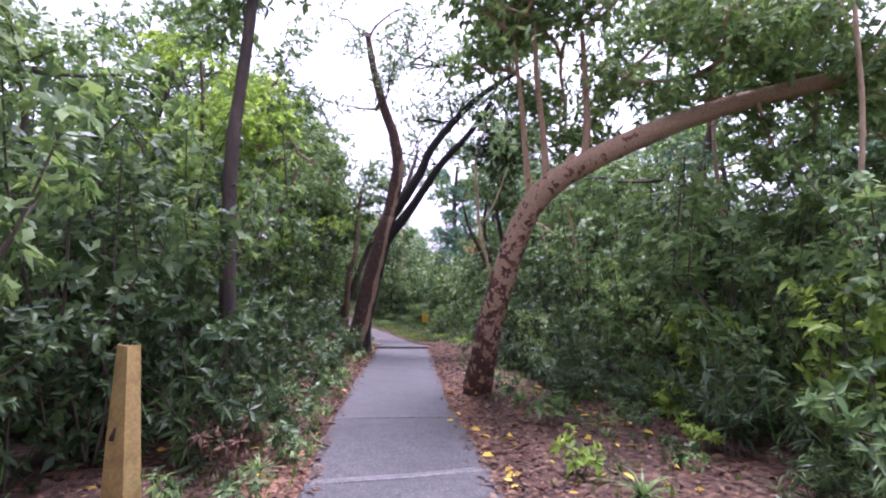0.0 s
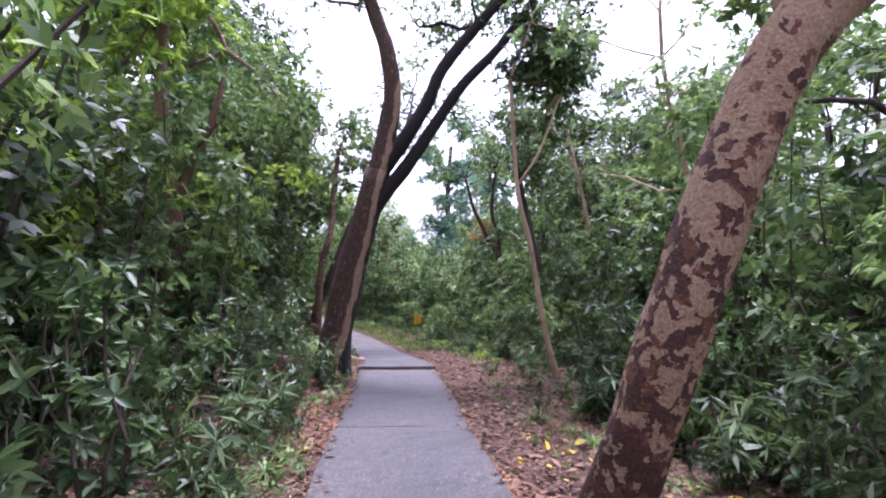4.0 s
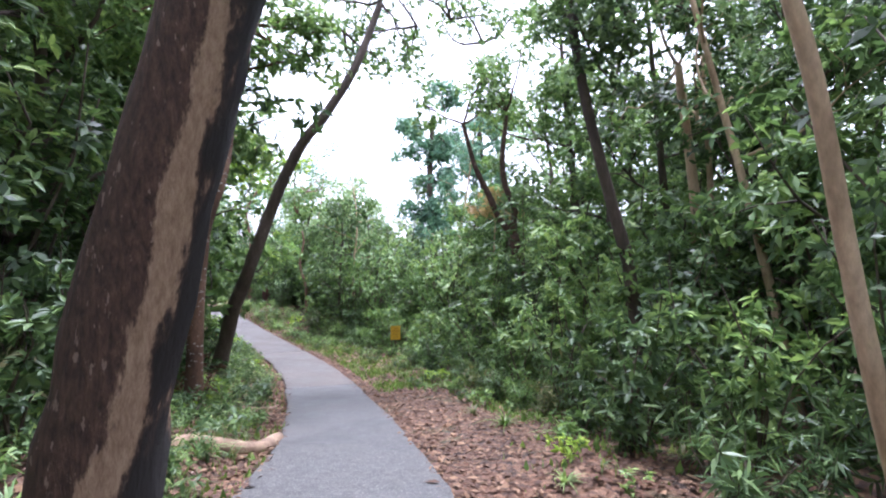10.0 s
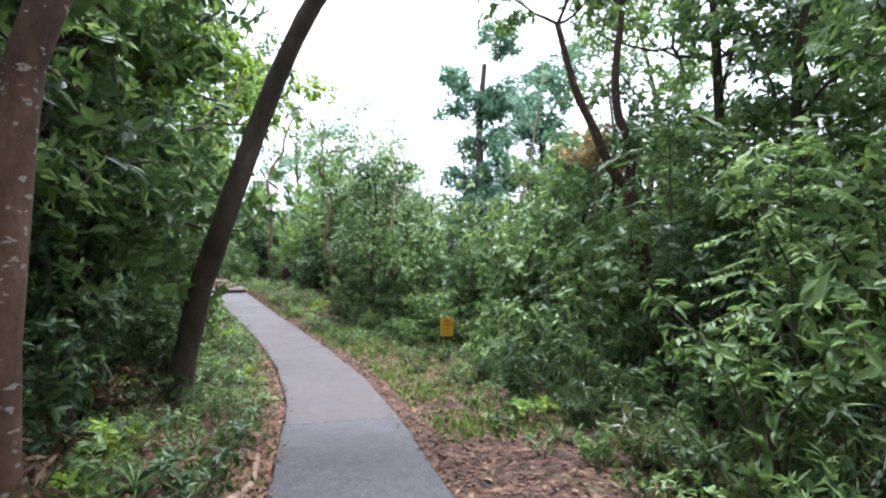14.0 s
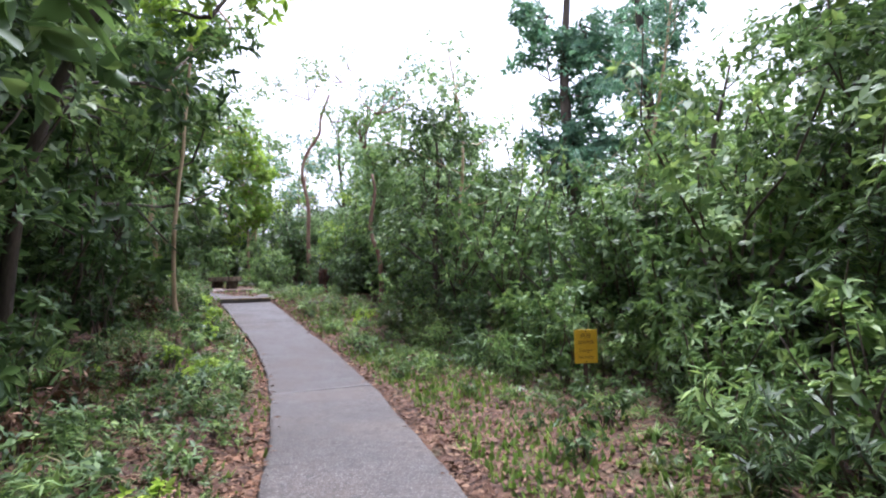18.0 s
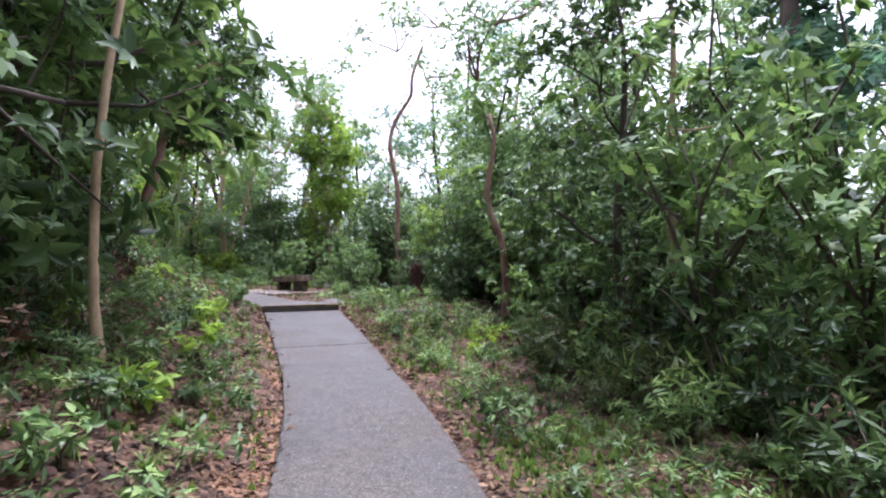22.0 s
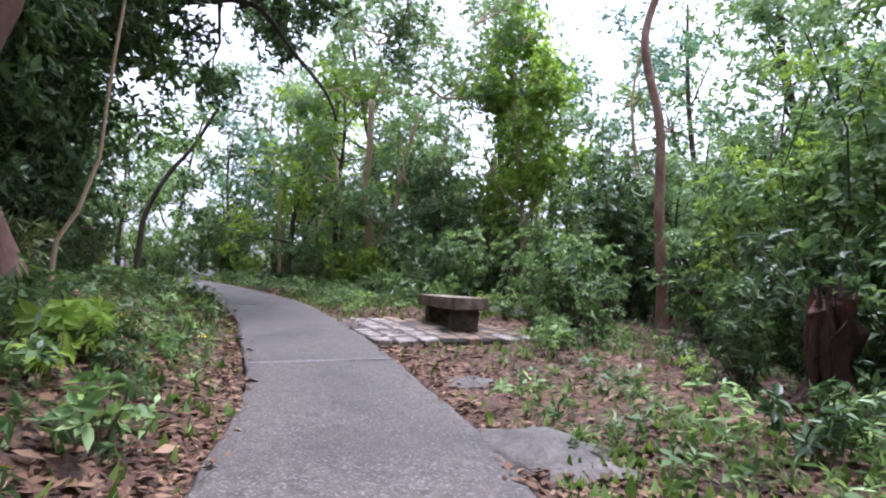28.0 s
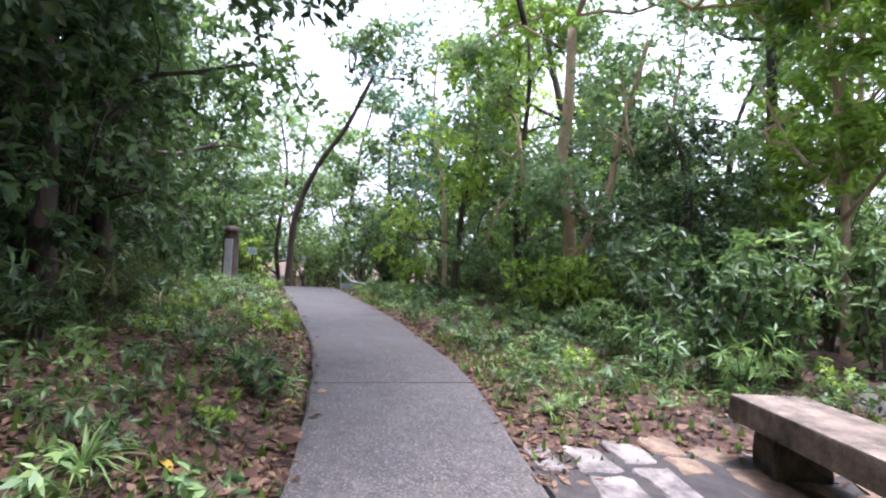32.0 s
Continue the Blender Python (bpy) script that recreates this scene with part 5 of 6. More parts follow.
def scatter():
    rng = np.random.default_rng(77)

    def spots(s0, s1, near, deep, gap, tries=4000, open_ground=CLEAR):
        """Random spots along a stretch, between two offsets from the path edge, no nearer to one another than gap."""
        got = []
        for _ in range(tries):
            s, d = rng.uniform(s0, s1), near + (deep - near) * rng.uniform()
            x, y = beside_way(s, math.copysign(abs(d) + 0.65, d))
            if abs(lateral([x], [y])[1][0]) < abs(near) + 0.6:
                continue
            if any((x - a) ** 2 + (y - b) ** 2 < r * r for a, b, r in open_ground):
                continue
            if all((x - a) ** 2 + (y - b) ** 2 > gap * gap for a, b in got):
                got.append((x, y))
        return got

    dark = [0, 0, 0, 0, 1, 1]
    # dense shrubs close behind the verge
    for s0, s1, near, deep, n, tints in ((-2, 13, -0.85, -2.8, 420, [0]), (13, 22.7, -1.3, -3.0, 420, [0, 0, 0, 1]), (22.7, 33.9, -1.9, -3.6, 420, [0, 0, 0, 1]), (33.9, 51.1, -2.3, -4.2, 520, [0, 0, 0, 1]),
                                         (-2, 7, 2.3, 4.2, 300, [1, 1, 1, 2]), (7, 15.1, 1.5, 3.8, 300, dark), (15.1, 26.4, 2.0, 4.2, 520, [0, 1, 1, 1]), (26.4, 33.5, 1.8, 3.8, 420, [0, 0, 1, 1]), (33.5, 38, 3.2, 5.2, 300, [0, 1, 1]), (38, 51.1, 2.9, 5.4, 560, [0, 1, 1])):
        for x, y in spots(s0, s1, near, deep, 0.72, n):
            SHRUB.put(x, y, rng.uniform(0.7, 1.15), rng.uniform(0, 360), int(rng.choice(tints)))
    for x, y, size in ((-5.99, 34.78, 1.0), (-5.48, 35.51, 1.1), (-5.84, 36.29, 1.1), (-7.31, 37.88, 1.0), (-8.21, 39.01, 1.0), (-2.75, 4.3, 1.0), (-2.9, 3.5, 0.9), (-2.7, 2.6, 0.8), (-15.86, 39.87, 1.0), (-15.28, 40.13, 0.9), (-7.57, 36.25, 0.65), (-5.95, 34.25, 0.55), (-6.22, 34.87, 0.5), (-6.22, 36.16, 0.8), (-5.98, 35.36, 0.75), (-6.95, 36.63, 0.7), (-7.09, 36.12, 0.45)):
        SHRUB.put(x, y, size, 47 * x, 2 if x < -15 else 0)
    for x, y, size in ((-25.13, 40.26, 0.9), (-26.39, 41.40, 1.0), (-27.11, 38.96, 1.0), (-24.84, 41.60, 1.0), (-28.30, 41.19, 1.1), (-25.50, 37.96, 0.8), (-22.77, 41.21, 0.9), (-29.41, 39.21, 1.1), (-28.86, 42.84, 1.2), (-14.01, 32.52, 0.9), (-15.06, 33.41, 0.9), (-13.16, 32.11, 0.9), (-16.02, 34.06, 0.9)):
        TALL_SHRUB.put(x, y, size, 61 * x, 1 if x < -22 else 0)
    behind_bench = ((-12.7, 38.9, 0.95, 0), (-12.4, 39.4, 1.05, 1), (-10.8, 39.0, 0.9, 1), (-10.2, 38.6, 0.85, 0), (-9.8, 38.0, 0.75, 1), (-13.4, 39.2, 1.0, 0), (-14.1, 39.9, 1.05, 0), (-13.4, 40.2, 1.2, 0), (-9.5, 38.9, 1.0, 1), (-10.3, 39.6, 1.1, 1), (-9.2, 37.4, 0.6, 1), (-14.9, 40.4, 1.0, 2), (-15.6, 40.3, 0.9, 2), (-12.0, 40.9, 1.2, 1))
    for x, y, size, mat in behind_bench:
        SHRUB.put(x, y, size, 83 * x, mat)
    for x, y, size in ((-12.2, 38.4, 0.8), (-10.9, 38.4, 0.7), (-10.1, 37.9, 0.65), (-9.6, 37.3, 0.6), (-12.9, 38.5, 0.8), (-13.7, 38.9, 0.8), (-9.4, 36.7, 0.5), (-14.4, 39.2, 0.75)):
        BAMBOO.put(x, y, size, 71 * x, 0)
    for x, y, size in ((-7.0, 36.1, 0.9), (-6.5, 35.7, 0.9), (-7.6, 36.9, 0.8), (-6.3, 36.4, 1.0), (-6.1, 34.9, 0.8), (-7.5, 35.9, 0.6)):
        SHRUB.put(x, y, size, 91 * y, 0)
    for x, y, size in ((-10.2, 32.4, 0.65), (-9.8, 32.15, 0.5), (-10.7, 32.65, 0.6), (-7.64, 29.44, 0.6), (-7.35, 29.2, 0.5), (-4.95, 21.95, 0.7), (-6.3, 27.22, 0.7), (-7.41, 28.99, 0.7), (-3.5, 17.1, 0.5), (2.6, 6.03, 0.9), (2.42, 7.0, 0.7), (2.94, 6.8, 1.0), (2.66, 10.84, 0.8), (-1.25, 28.4, 0.8), (-0.75, 28.9, 0.8)):
        BROAD.put(x, y, size, 57 * x, 0)
    # knee-high narrow-leaved clumps at their feet
    for s0, s1, near, deep in ((-1, 13, -0.5, -1.5), (13, 33.9, -1.6, -2.6), (33.9, 51.1, -1.7, -2.8), (-1, 6, 2.0, 3.0), (6, 15.1, 1.4, 2.6), (15.1, 26.4, 1.6, 3.0), (26.4, 34, 1.4, 2.6), (34, 38, 2.9, 4.4), (39.9, 51.1, 2.7, 3.8)):
        for x, y in spots(s0, s1, near, deep, 0.5, 200):
            BAMBOO.put(x, y, rng.uniform(0.55, 1.05), rng.uniform(0, 360), int(rng.choice([1] if s0 < 8 else [0, 1, 1, 2])))
    for s0, s1, near, deep, n in ((0, 12, -0.55, -1.2, 26), (13, 32.7, -0.9, -1.7, 44), (33.9, 48.7, -2.2, -3.2, 24), (28.7, 35.1, 1.4, 2.4, 10)):
        for x, y in spots(s0, s1, near, deep, 0.7, n):
            DRY.put(x, y, rng.uniform(0.45, 0.9), rng.uniform(0, 360))
    for x, y in spots(49.3, 55.5, -0.8, -5, 0.9, 60) + spots(49.6, 55.5, 1.0, 5, 0.9, 60):
        (TALL_SHRUB if rng.uniform() < 0.5 else SHRUB).put(x, y, rng.uniform(0.7, 1.0), rng.uniform(0, 360), int(rng.choice([1, 1, 2])))
    # tall shrubs behind them
    for s0, s1, near, deep, tints in ((-2, 13, -1.7, -5, [0, 0, 1, 1]), (13, 33.9, -2.3, -5.4, [0, 0, 0, 1]), (33.9, 55, -3.0, -5.8, [0, 0, 0, 1]), (-2, 7, 3.0, 5.8, [1, 1, 2]), (7, 14, 2.8, 5.8, dark), (14, 26.4, 3.2, 7, [0, 1, 1]), (26.4, 34, 2.5, 7, [0, 0, 1, 1]), (34, 38, 4.2, 8, [0, 1, 1, 2]), (38, 55, 4.4, 8, [0, 1, 1, 2])):
        for x, y in spots(s0, s1, near, deep, 1.0, 460):
            TALL_SHRUB.put(x, y, rng.uniform(0.75, 1.2), rng.uniform(0, 360), int(rng.choice(tints)))
    # feathery saplings
    for s0, s1, near, deep in ((17.5, 35.1, 2.4, 7), (4, 15.1, 4, 9), (35.1, 48.7, 5, 9), (8, 21.5, -3, -6)):
        for x, y in spots(s0, s1, near, deep, 1.3, 160, CLEAR + [(-0.85, 25.66, 2.0), (-1.2, 24.0, 1.6), (-2.8, 31.0, 2.4), (-1.9, 29.2, 2.0)]):
            SAPLING.put(x, y, rng.uniform(0.7, 1.05), rng.uniform(0, 360), int(rng.choice([0, 1, 1, 1])))
    # trees
    for s0, s1, near, deep, gap, tall in ((-4, 7.5, -3.2, -7, 2.5, 1.0), (7.5, 14, -3.4, -7, 3.3, 1.0), (14, 24, -3.4, -8, 2.1, 1.05), (24, 38, -3.6, -8.5, 2.1, 1.05), (38, 58, -3.9, -9, 2.3, 1.05), (-2, 3, 6.0, 11, 3.4, 0.9), (3, 10, 7.2, 13, 3.0, 0.92), (10, 15, 4.2, 11, 2.4, 1.0),
                                          (15, 22, 6.5, 13, 2.5, 0.95), (22, 32, 10.0, 16, 2.8, 0.75), (31, 38, 9.5, 16, 2.8, 0.75), (38.5, 46, 6.5, 14, 2.6, 1.15), (46, 58, 4.6, 12, 2.6, 1.1)):
        for x, y in spots(s0, s1, near, deep, gap, 170, CLEAR + OPEN_SKY):
            kind = TREE if rng.uniform() < 0.78 else LIGHT_TREE
            kind.put(x, y, rng.uniform(0.8, 1.12) * tall, rng.uniform(0, 360), int(rng.choice([0, 1, 1] if near < 0 and s0 < 10 else [0, 0, 1] if near < 0 else [0, 1, 1] if s0 < 31 else [1, 1, 2])))
    # dense low-branched trees standing close to the path: x, y, size, tint
    first_stand = ((-5.3, 14.6, 0.85, 0), (-5.5, 16.4, 0.9, 0), (-6.0, 18.4, 0.95, 1), (-7.57, 21.81, 0.9, 0), (-8.60, 24.38, 0.95, 1), (-9.89, 27.05, 0.95, 0), (-11.27, 28.98, 0.95, 0), (-12.77, 30.23, 1.0, 0), (-14.04, 31.51, 0.95, 0), (-15.60, 32.04, 1.0, 0), (-17.34, 33.06, 1.0, 0), (-19.07, 34.07, 1.0, 0), (-21.02, 34.81, 1.0, 0), (-23.19, 34.95, 1.0, 0), (-4.5, 8.6, 0.85, 2), (3.7, 15.2, 0.9, 1), (4.8, 13.0, 0.95, 1), (-18.00, 41.81, 1.0, 2))
    second_stand = ((-4.2, 10.6, 0.9, 2), (-4.8, 12.6, 1.0, 1), (-4.9, 15.4, 1.05, 1), (-5.4, 17.7, 1.1, 1), (-6.0, 19.6, 1.1, 1), (-5.7, 21.3, 1.05, 1), (-14.81, 32.72, 0.95, 0), (-13.78, 30.85, 0.9, 0), (-16.38, 33.70, 0.9, 0), (-11.69, 29.96, 0.9, 0), (-18.01, 34.60, 0.95, 0), (-19.53, 41.13, 0.9, 2), (-25.48, 37.48, 0.9, 0), (-26.30, 39.60, 0.9, 1), (-23.76, 41.65, 0.9, 0), (-28.38, 35.42, 1.0, 0), (4.6, 21.2, 1.0, 1), (5.0, 18.0, 0.95, 0))
    third_stand = ((4.43, 24.81, 0.85, 1), (5.93, 27.06, 1.0, 1), (4.0, 16.6, 0.9, 0), (-2.44, 33.08, 0.82, 3), (-1.49, 34.83, 1.0, 1))
    left_canopy = ((-4.9, 16.4, 1.25, 0), (-5.4, 18.4, 1.35, 0), (-5.9, 20.4, 1.35, 1), (-6.6, 21.9, 1.4, 0), (-7.1, 23.7, 1.4, 0), (-8.1, 25.2, 1.45, 0), (-9.1, 26.8, 1.45, 1), (-10.2, 28.3, 1.45, 0), (-11.4, 29.5, 1.45, 0), (-12.5, 30.6, 1.4, 0), (-13.4, 31.2, 1.35, 1), (-14.8, 32.0, 1.2, 1), (-16.1, 32.5, 1.4, 0), (-17.6, 33.1, 1.4, 0))
    # tint 3 is the pale one, with haze put into its leaf colour
    low_stand = ((-5.7, 37.0, 0.68, 3), (-4.9, 36.3, 0.62, 3), (-8.5, 40.8, 0.52, 3), (-7.65, 39.4, 0.55, 1), (-7.0, 38.9, 0.58, 2), (-6.4, 38.4, 0.62, 1), (-6.2, 40.3, 0.72, 3), (-5.4, 38.2, 0.8, 1), (-14.4, 40.9, 0.6, 0), (-13.9, 41.4, 0.55, 0), (-11.2, 41.6, 0.42, 1))
    right_edge = ((1.6, 25.6, 0.75, 0), (1.9, 24.3, 0.85, 1), (2.5, 28.5, 0.9, 1), (-2.8, 33.8, 0.95, 0), (-2.9, 31.0, 0.8, 0), (-4.2, 36.1, 1.0, 1))
    for x, y, size, mat in first_stand + second_stand + third_stand + left_canopy + right_edge + low_stand:
        DENSE_TREE.put(x, y, size, rng.uniform(0, 360), mat)
    # slender trees whose thin crowns veil the sky
    far_veil = ((-5.9, 43.0, 1.0, 0), (-10.60, 44.20, 1.1, 1), (-5.82, 40.02, 1.05, 1), (-16.66, 43.91, 1.05, 0), (-13.35, 45.02, 1.15, 0), (-20.97, 43.70, 1.1, 0), (-25.06, 43.75, 1.0, 1), (-3.37, 38.35, 1.0, 0), (-28.77, 40.93, 1.0, 0), (-5.11, 43.28, 1.15, 0), (-2.40, 30.76, 0.9, 0), (1.09, 31.22, 1.0, 1), (5.41, 30.10, 1.05, 0))
    near_veil = ((6.93, 25.56, 1.0, 0), (3.6, 15.8, 0.95, 0), (2.8, 10.4, 0.95, 0), (4.4, 8.4, 0.9, 1), (5.4, 6.0, 1.0, 0), (-20.14, 41.34, 1.0, 1), (-10.63, 29.96, 1.0, 0), (-30.92, 38.18, 1.0, 0), (-22.42, 33.78, 1.1, 0))
    for x, y, size, mat in far_veil + near_veil:
        LIGHT_TREE.put(x, y, size, rng.uniform(0, 360), mat)
    for x, y, size in ((-15.67, 33.99, 0.85), (-17.38, 34.54, 0.9), (-19.32, 34.87, 0.9), (-21.42, 35.34, 0.9)):
        TREE.put(x, y, size, rng.uniform(0, 360), 1)
    for x, y, size, mat in ((3.6, 25.9, 0.95, 2), (4.0, 23.6, 1.0, 1), (4.2, 21.9, 0.95, 1), (4.4, 19.9, 0.9, 1), (4.6, 17.6, 0.9, 0)):
        TREE.put(x, y, size, rng.uniform(0, 360), mat)
    # low trees beyond the gap, hazy through their pale tint alone
    for x, y, size in ((-8.9, 47.0, 0.6), (-7.0, 46.0, 0.62), (-11.0, 48.5, 0.65), (-10.2, 46.6, 0.55), (-5.2, 44.8, 0.65), (-13.0, 48.0, 0.7)):
        TREE.put(x, y, size, rng.uniform(0, 360), 2)
    # far wood closing the view all round
    for k in range(52):
        a, r = k * 2.399, 27 + 15 * rng.uniform()
        x, y = -8 + math.cos(a) * r, 20 + math.sin(a) * (r + 6)
        if y < -4 or (x < -16 and y < 29) or (x > 14 and y < 12):
            continue
        FAR_TREE.put(x, y, rng.uniform(0.75, 1.05), rng.uniform(0, 360), int(rng.choice([0, 1, 1, 2])))
    for k in range(13):
        for off, size in ((-12.5, 0.85), (-17.0, 0.95), (19.5, 0.7)):
            x, y = beside_way(-2 + 4.1 * k + rng.uniform(-1, 1), off + rng.uniform(-1.2, 1.2))
            FAR_TREE.put(x, y, size * rng.uniform(0.9, 1.1), rng.uniform(0, 360), int(rng.choice([0, 0, 1])))
    for x, y in ((-31.32, 34.07), (-32.75, 38.81), (-31.78, 43.66), (-28.25, 45.03), (-35.03, 36.30), (-23.51, 46.46), (-18.77, 47.89), (-36.46, 41.03)):
        FAR_TREE.put(x, y, rng.uniform(0.7, 0.95), rng.uniform(0, 360), 0)
    # low plants and strap-leaved tufts on the verges
    for s0, s1, near, deep, gap, most in ((-1, 13, -0.3, -0.9, 0.36, 45), (13, 33.9, -0.3, -1.9, 0.34, 140), (33.9, 48.7, -0.25, -2.4, 0.4, 90), (-1, 14, 0.7, 2.0, 0.45, 50), (14, 26.4, 0.9, 2.6, 0.42, 75), (26.4, 32.7, 0.4, 1.8, 0.4, 55), (32, 38.5, 0.35, 4.6, 0.42, 50), (37.5, 51.1, 0.3, 3.2, 0.4, 90)):
        for x, y in spots(s0, s1, near, deep, gap, 520, KEPT_BARE)[:most]:
            kind = HERB if rng.uniform() < 0.52 else REED
            if kind.used < 300:
                kind.put(x, y, rng.uniform(0.6, 1.25), rng.uniform(0, 360), int(rng.choice([1, 1, 1, 0] if s1 == 13 else [0, 0, 1, 1, 1, 2])))


scatter()


def scattered_leaves(name, label, n, mat, seed, bands, length):
    """Fallen leaves lying over the soil, curled and tilted, each a small folded blade."""
    rng = np.random.default_rng(seed)
    xs, ys = [], []
    total = sum(b[4] for b in bands)
    for s0, s1, near, deep, share in bands:
        for _ in range(int(n * share / total)):
            s, d = rng.uniform(s0, s1), near + (deep - near) * rng.uniform() ** 1.4
            x, y = beside_way(s, math.copysign(abs(d) + 0.68, d))
            xs.append(x + rng.normal(0, 0.05))
            ys.append(y + rng.normal(0, 0.05))
    xs, ys = np.array(xs), np.array(ys)
    z = ground_height(xs, ys)
    s, off, half = lateral(xs, ys)
    on = np.abs(off) < half
    z = np.where(on, way_height(s) + 0.004, z + 0.012)
    m = len(xs)
    a = rng.uniform(0, 2 * math.pi, m)
    way = unit(np.stack([np.cos(a), np.sin(a), rng.normal(0, 0.22, m) * ~on], 1))
    up = unit(np.stack([rng.normal(0, 0.45, m), rng.normal(0, 0.45, m), np.ones(m)], 1))
    up = unit(up - way * (up * way).sum(1)[:, None])
    L = length * rng.uniform(0.5, 1.3, m)
    v, f = blades(np.stack([xs, ys, z + 0.006], 1), way, up, L, L * rng.uniform(0.22, 0.55, m), n < 1000, 0.12, 0.2)
    return tagged(new(name, quad_mesh(name, v, f, mat)), label, "fallen leaves", kind="stuff")


VERGES = [(-2, 13, -0.0, -2.0, 1.4), (-2, 14, 0.0, 2.6, 1.9), (13, 33.9, -0.0, -2.2, 3.2), (14, 35.1, 0.0, 3.0, 2.2), (33.9, 51.1, 0.0, -3.2, 3.4), (31.3, 51.1, 0.0, 4.6, 2.8)]
scattered_leaves("fallen_leaves", "brown and red-brown dry leaves covering the soil", 165000, LITTER, 201, VERGES, 0.064)
scattered_leaves("yellow_leaves", "scattered fresh yellow fallen leaves", 380, LITTER_YELLOW, 202, [(-2, 9, 0.0, 2.4, 4), (-2, 9, 0.0, -1.5, 1), (31.3, 46.2, 0, -2.5, 1)], 0.11)
scattered_leaves("large_dry_leaves", "large curled red-brown leaves on the leaf litter", 5200, LITTER, 204, [(-2, 14, 0.0, 2.4, 3), (-2, 13, 0.0, -1.4, 1.4), (13, 33.9, 0.0, -1.8, 2), (14, 31, 0.0, 2.0, 1.6), (31, 46, 0.0, -2.4, 2), (31, 46, 0.0, 3.0, 2)], 0.105)
scattered_leaves("leaf_specks", "small pale leaf scraps on the path", 1500, SCRAP, 203, [(-2, 51.1, -0.05, -1.25, 1), (6, 24, -0.05, -1.25, 0.6)], 0.024)


def seedlings():
    """Low seedlings too many to count between the larger plants, in two tints."""
    rng = np.random.default_rng(311)
    examples = [shrub_meshes(90 + k, 0.17, 0.15, 4, 3, 0.07, 0.36 if k % 2 else 0.22, LEAF_MID, fine=False, count=5, bare=0.4)[1] for k in range(5)]
    tufts = [tuft_example(97 + k, 13, 0.2, 0.009, 1.2)[1] for k in range(3)]
    got = [[[], [], 0] for _ in range(3)]
    for s0, s1, near, deep, n in ((-1, 13, -0.15, -1.1, 130), (13, 33.9, -0.25, -2.0, 900), (33.9, 51.1, -0.1, -2.9, 600), (-1, 14, 1.0, 2.4, 120), (15.1, 27.5, 1.3, 2.9, 260), (26.4, 35.1, 0.3, 2.4, 340), (32, 38.4, 0.4, 4.4, 170), (39.6, 51.1, 0.15, 3.6, 620)):
        for _ in range(n):
            d = near + (deep - near) * rng.uniform()
            x, y = beside_way(rng.uniform(s0, s1), math.copysign(abs(d) + 0.64, d))
            if any((x - a) ** 2 + (y - b) ** 2 < r * r for a, b, r in KEPT_BARE):
                continue
            a, k, g = rng.uniform(0, 2 * math.pi), rng.uniform(0.5, 1.35), int(rng.choice([0, 1, 1, 2, 2]))
            v, f = tufts[int(rng.integers(3))] if g == 2 else examples[int(rng.integers(5))]
            c, q = math.cos(a) * k, math.sin(a) * k
            got[g][0].append(np.stack([v[:, 0] * c - v[:, 1] * q + x, v[:, 0] * q + v[:, 1] * c + y, v[:, 2] * k + gz(x, y) - 0.01], 1))
            got[g][1].append(np.asarray(f) + got[g][2])
            got[g][2] += len(v)
    for (vs, fs, _), mat, name, label in zip(got, (LEAF_MID, LEAF_DARK, LEAF_REED), ("seedlings", "seedlings", "grass_tufts"), ("low green seedlings growing through the leaf litter",) * 2 + ("small tufts of arching grass in the leaf litter",)):
        tagged(new(name, quad_mesh(name, np.concatenate(vs), np.concatenate(fs), mat)), label, "seedlings" if name == "seedlings" else "grass", kind="stuff")


seedlings()


def far_undergrowth():
    """Low leafy cover under the trees on both sides, away from the path."""
    rng = np.random.default_rng(321)
    examples = [shrub_meshes(190 + k, 0.95, 0.75, 5, 5, 0.2, 0.42, LEAF_DARK, fine=False, count=5, bare=0.1)[1] for k in range(4)]
    vs, fs, at = [], [], 0
    for s0, s1, near, deep, n in ((-4, 56, -6.0, -19, 900), (-4, 56, 8.0, 20, 800)):
        for _ in range(n):
            d = near + (deep - near) * rng.uniform()
            x, y = beside_way(rng.uniform(s0, s1), d)
            if abs(lateral([x], [y])[1][0]) < 5.5:
                continue
            v, f = examples[int(rng.integers(4))]
            a, k = rng.uniform(0, 2 * math.pi), rng.uniform(0.7, 1.4)
            c, q = math.cos(a) * k, math.sin(a) * k
            vs.append(np.stack([v[:, 0] * c - v[:, 1] * q + x, v[:, 0] * q + v[:, 1] * c + y, v[:, 2] * k + gz(x, y) - 0.02], 1))
            fs.append(np.asarray(f) + at)
            at += len(v)
    tagged(new("undergrowth", quad_mesh("undergrowth", np.concatenate(vs), np.concatenate(fs), LEAF_DARK)), "low dark leafy undergrowth beneath the forest trees", "undergrowth", kind="stuff")


far_undergrowth()


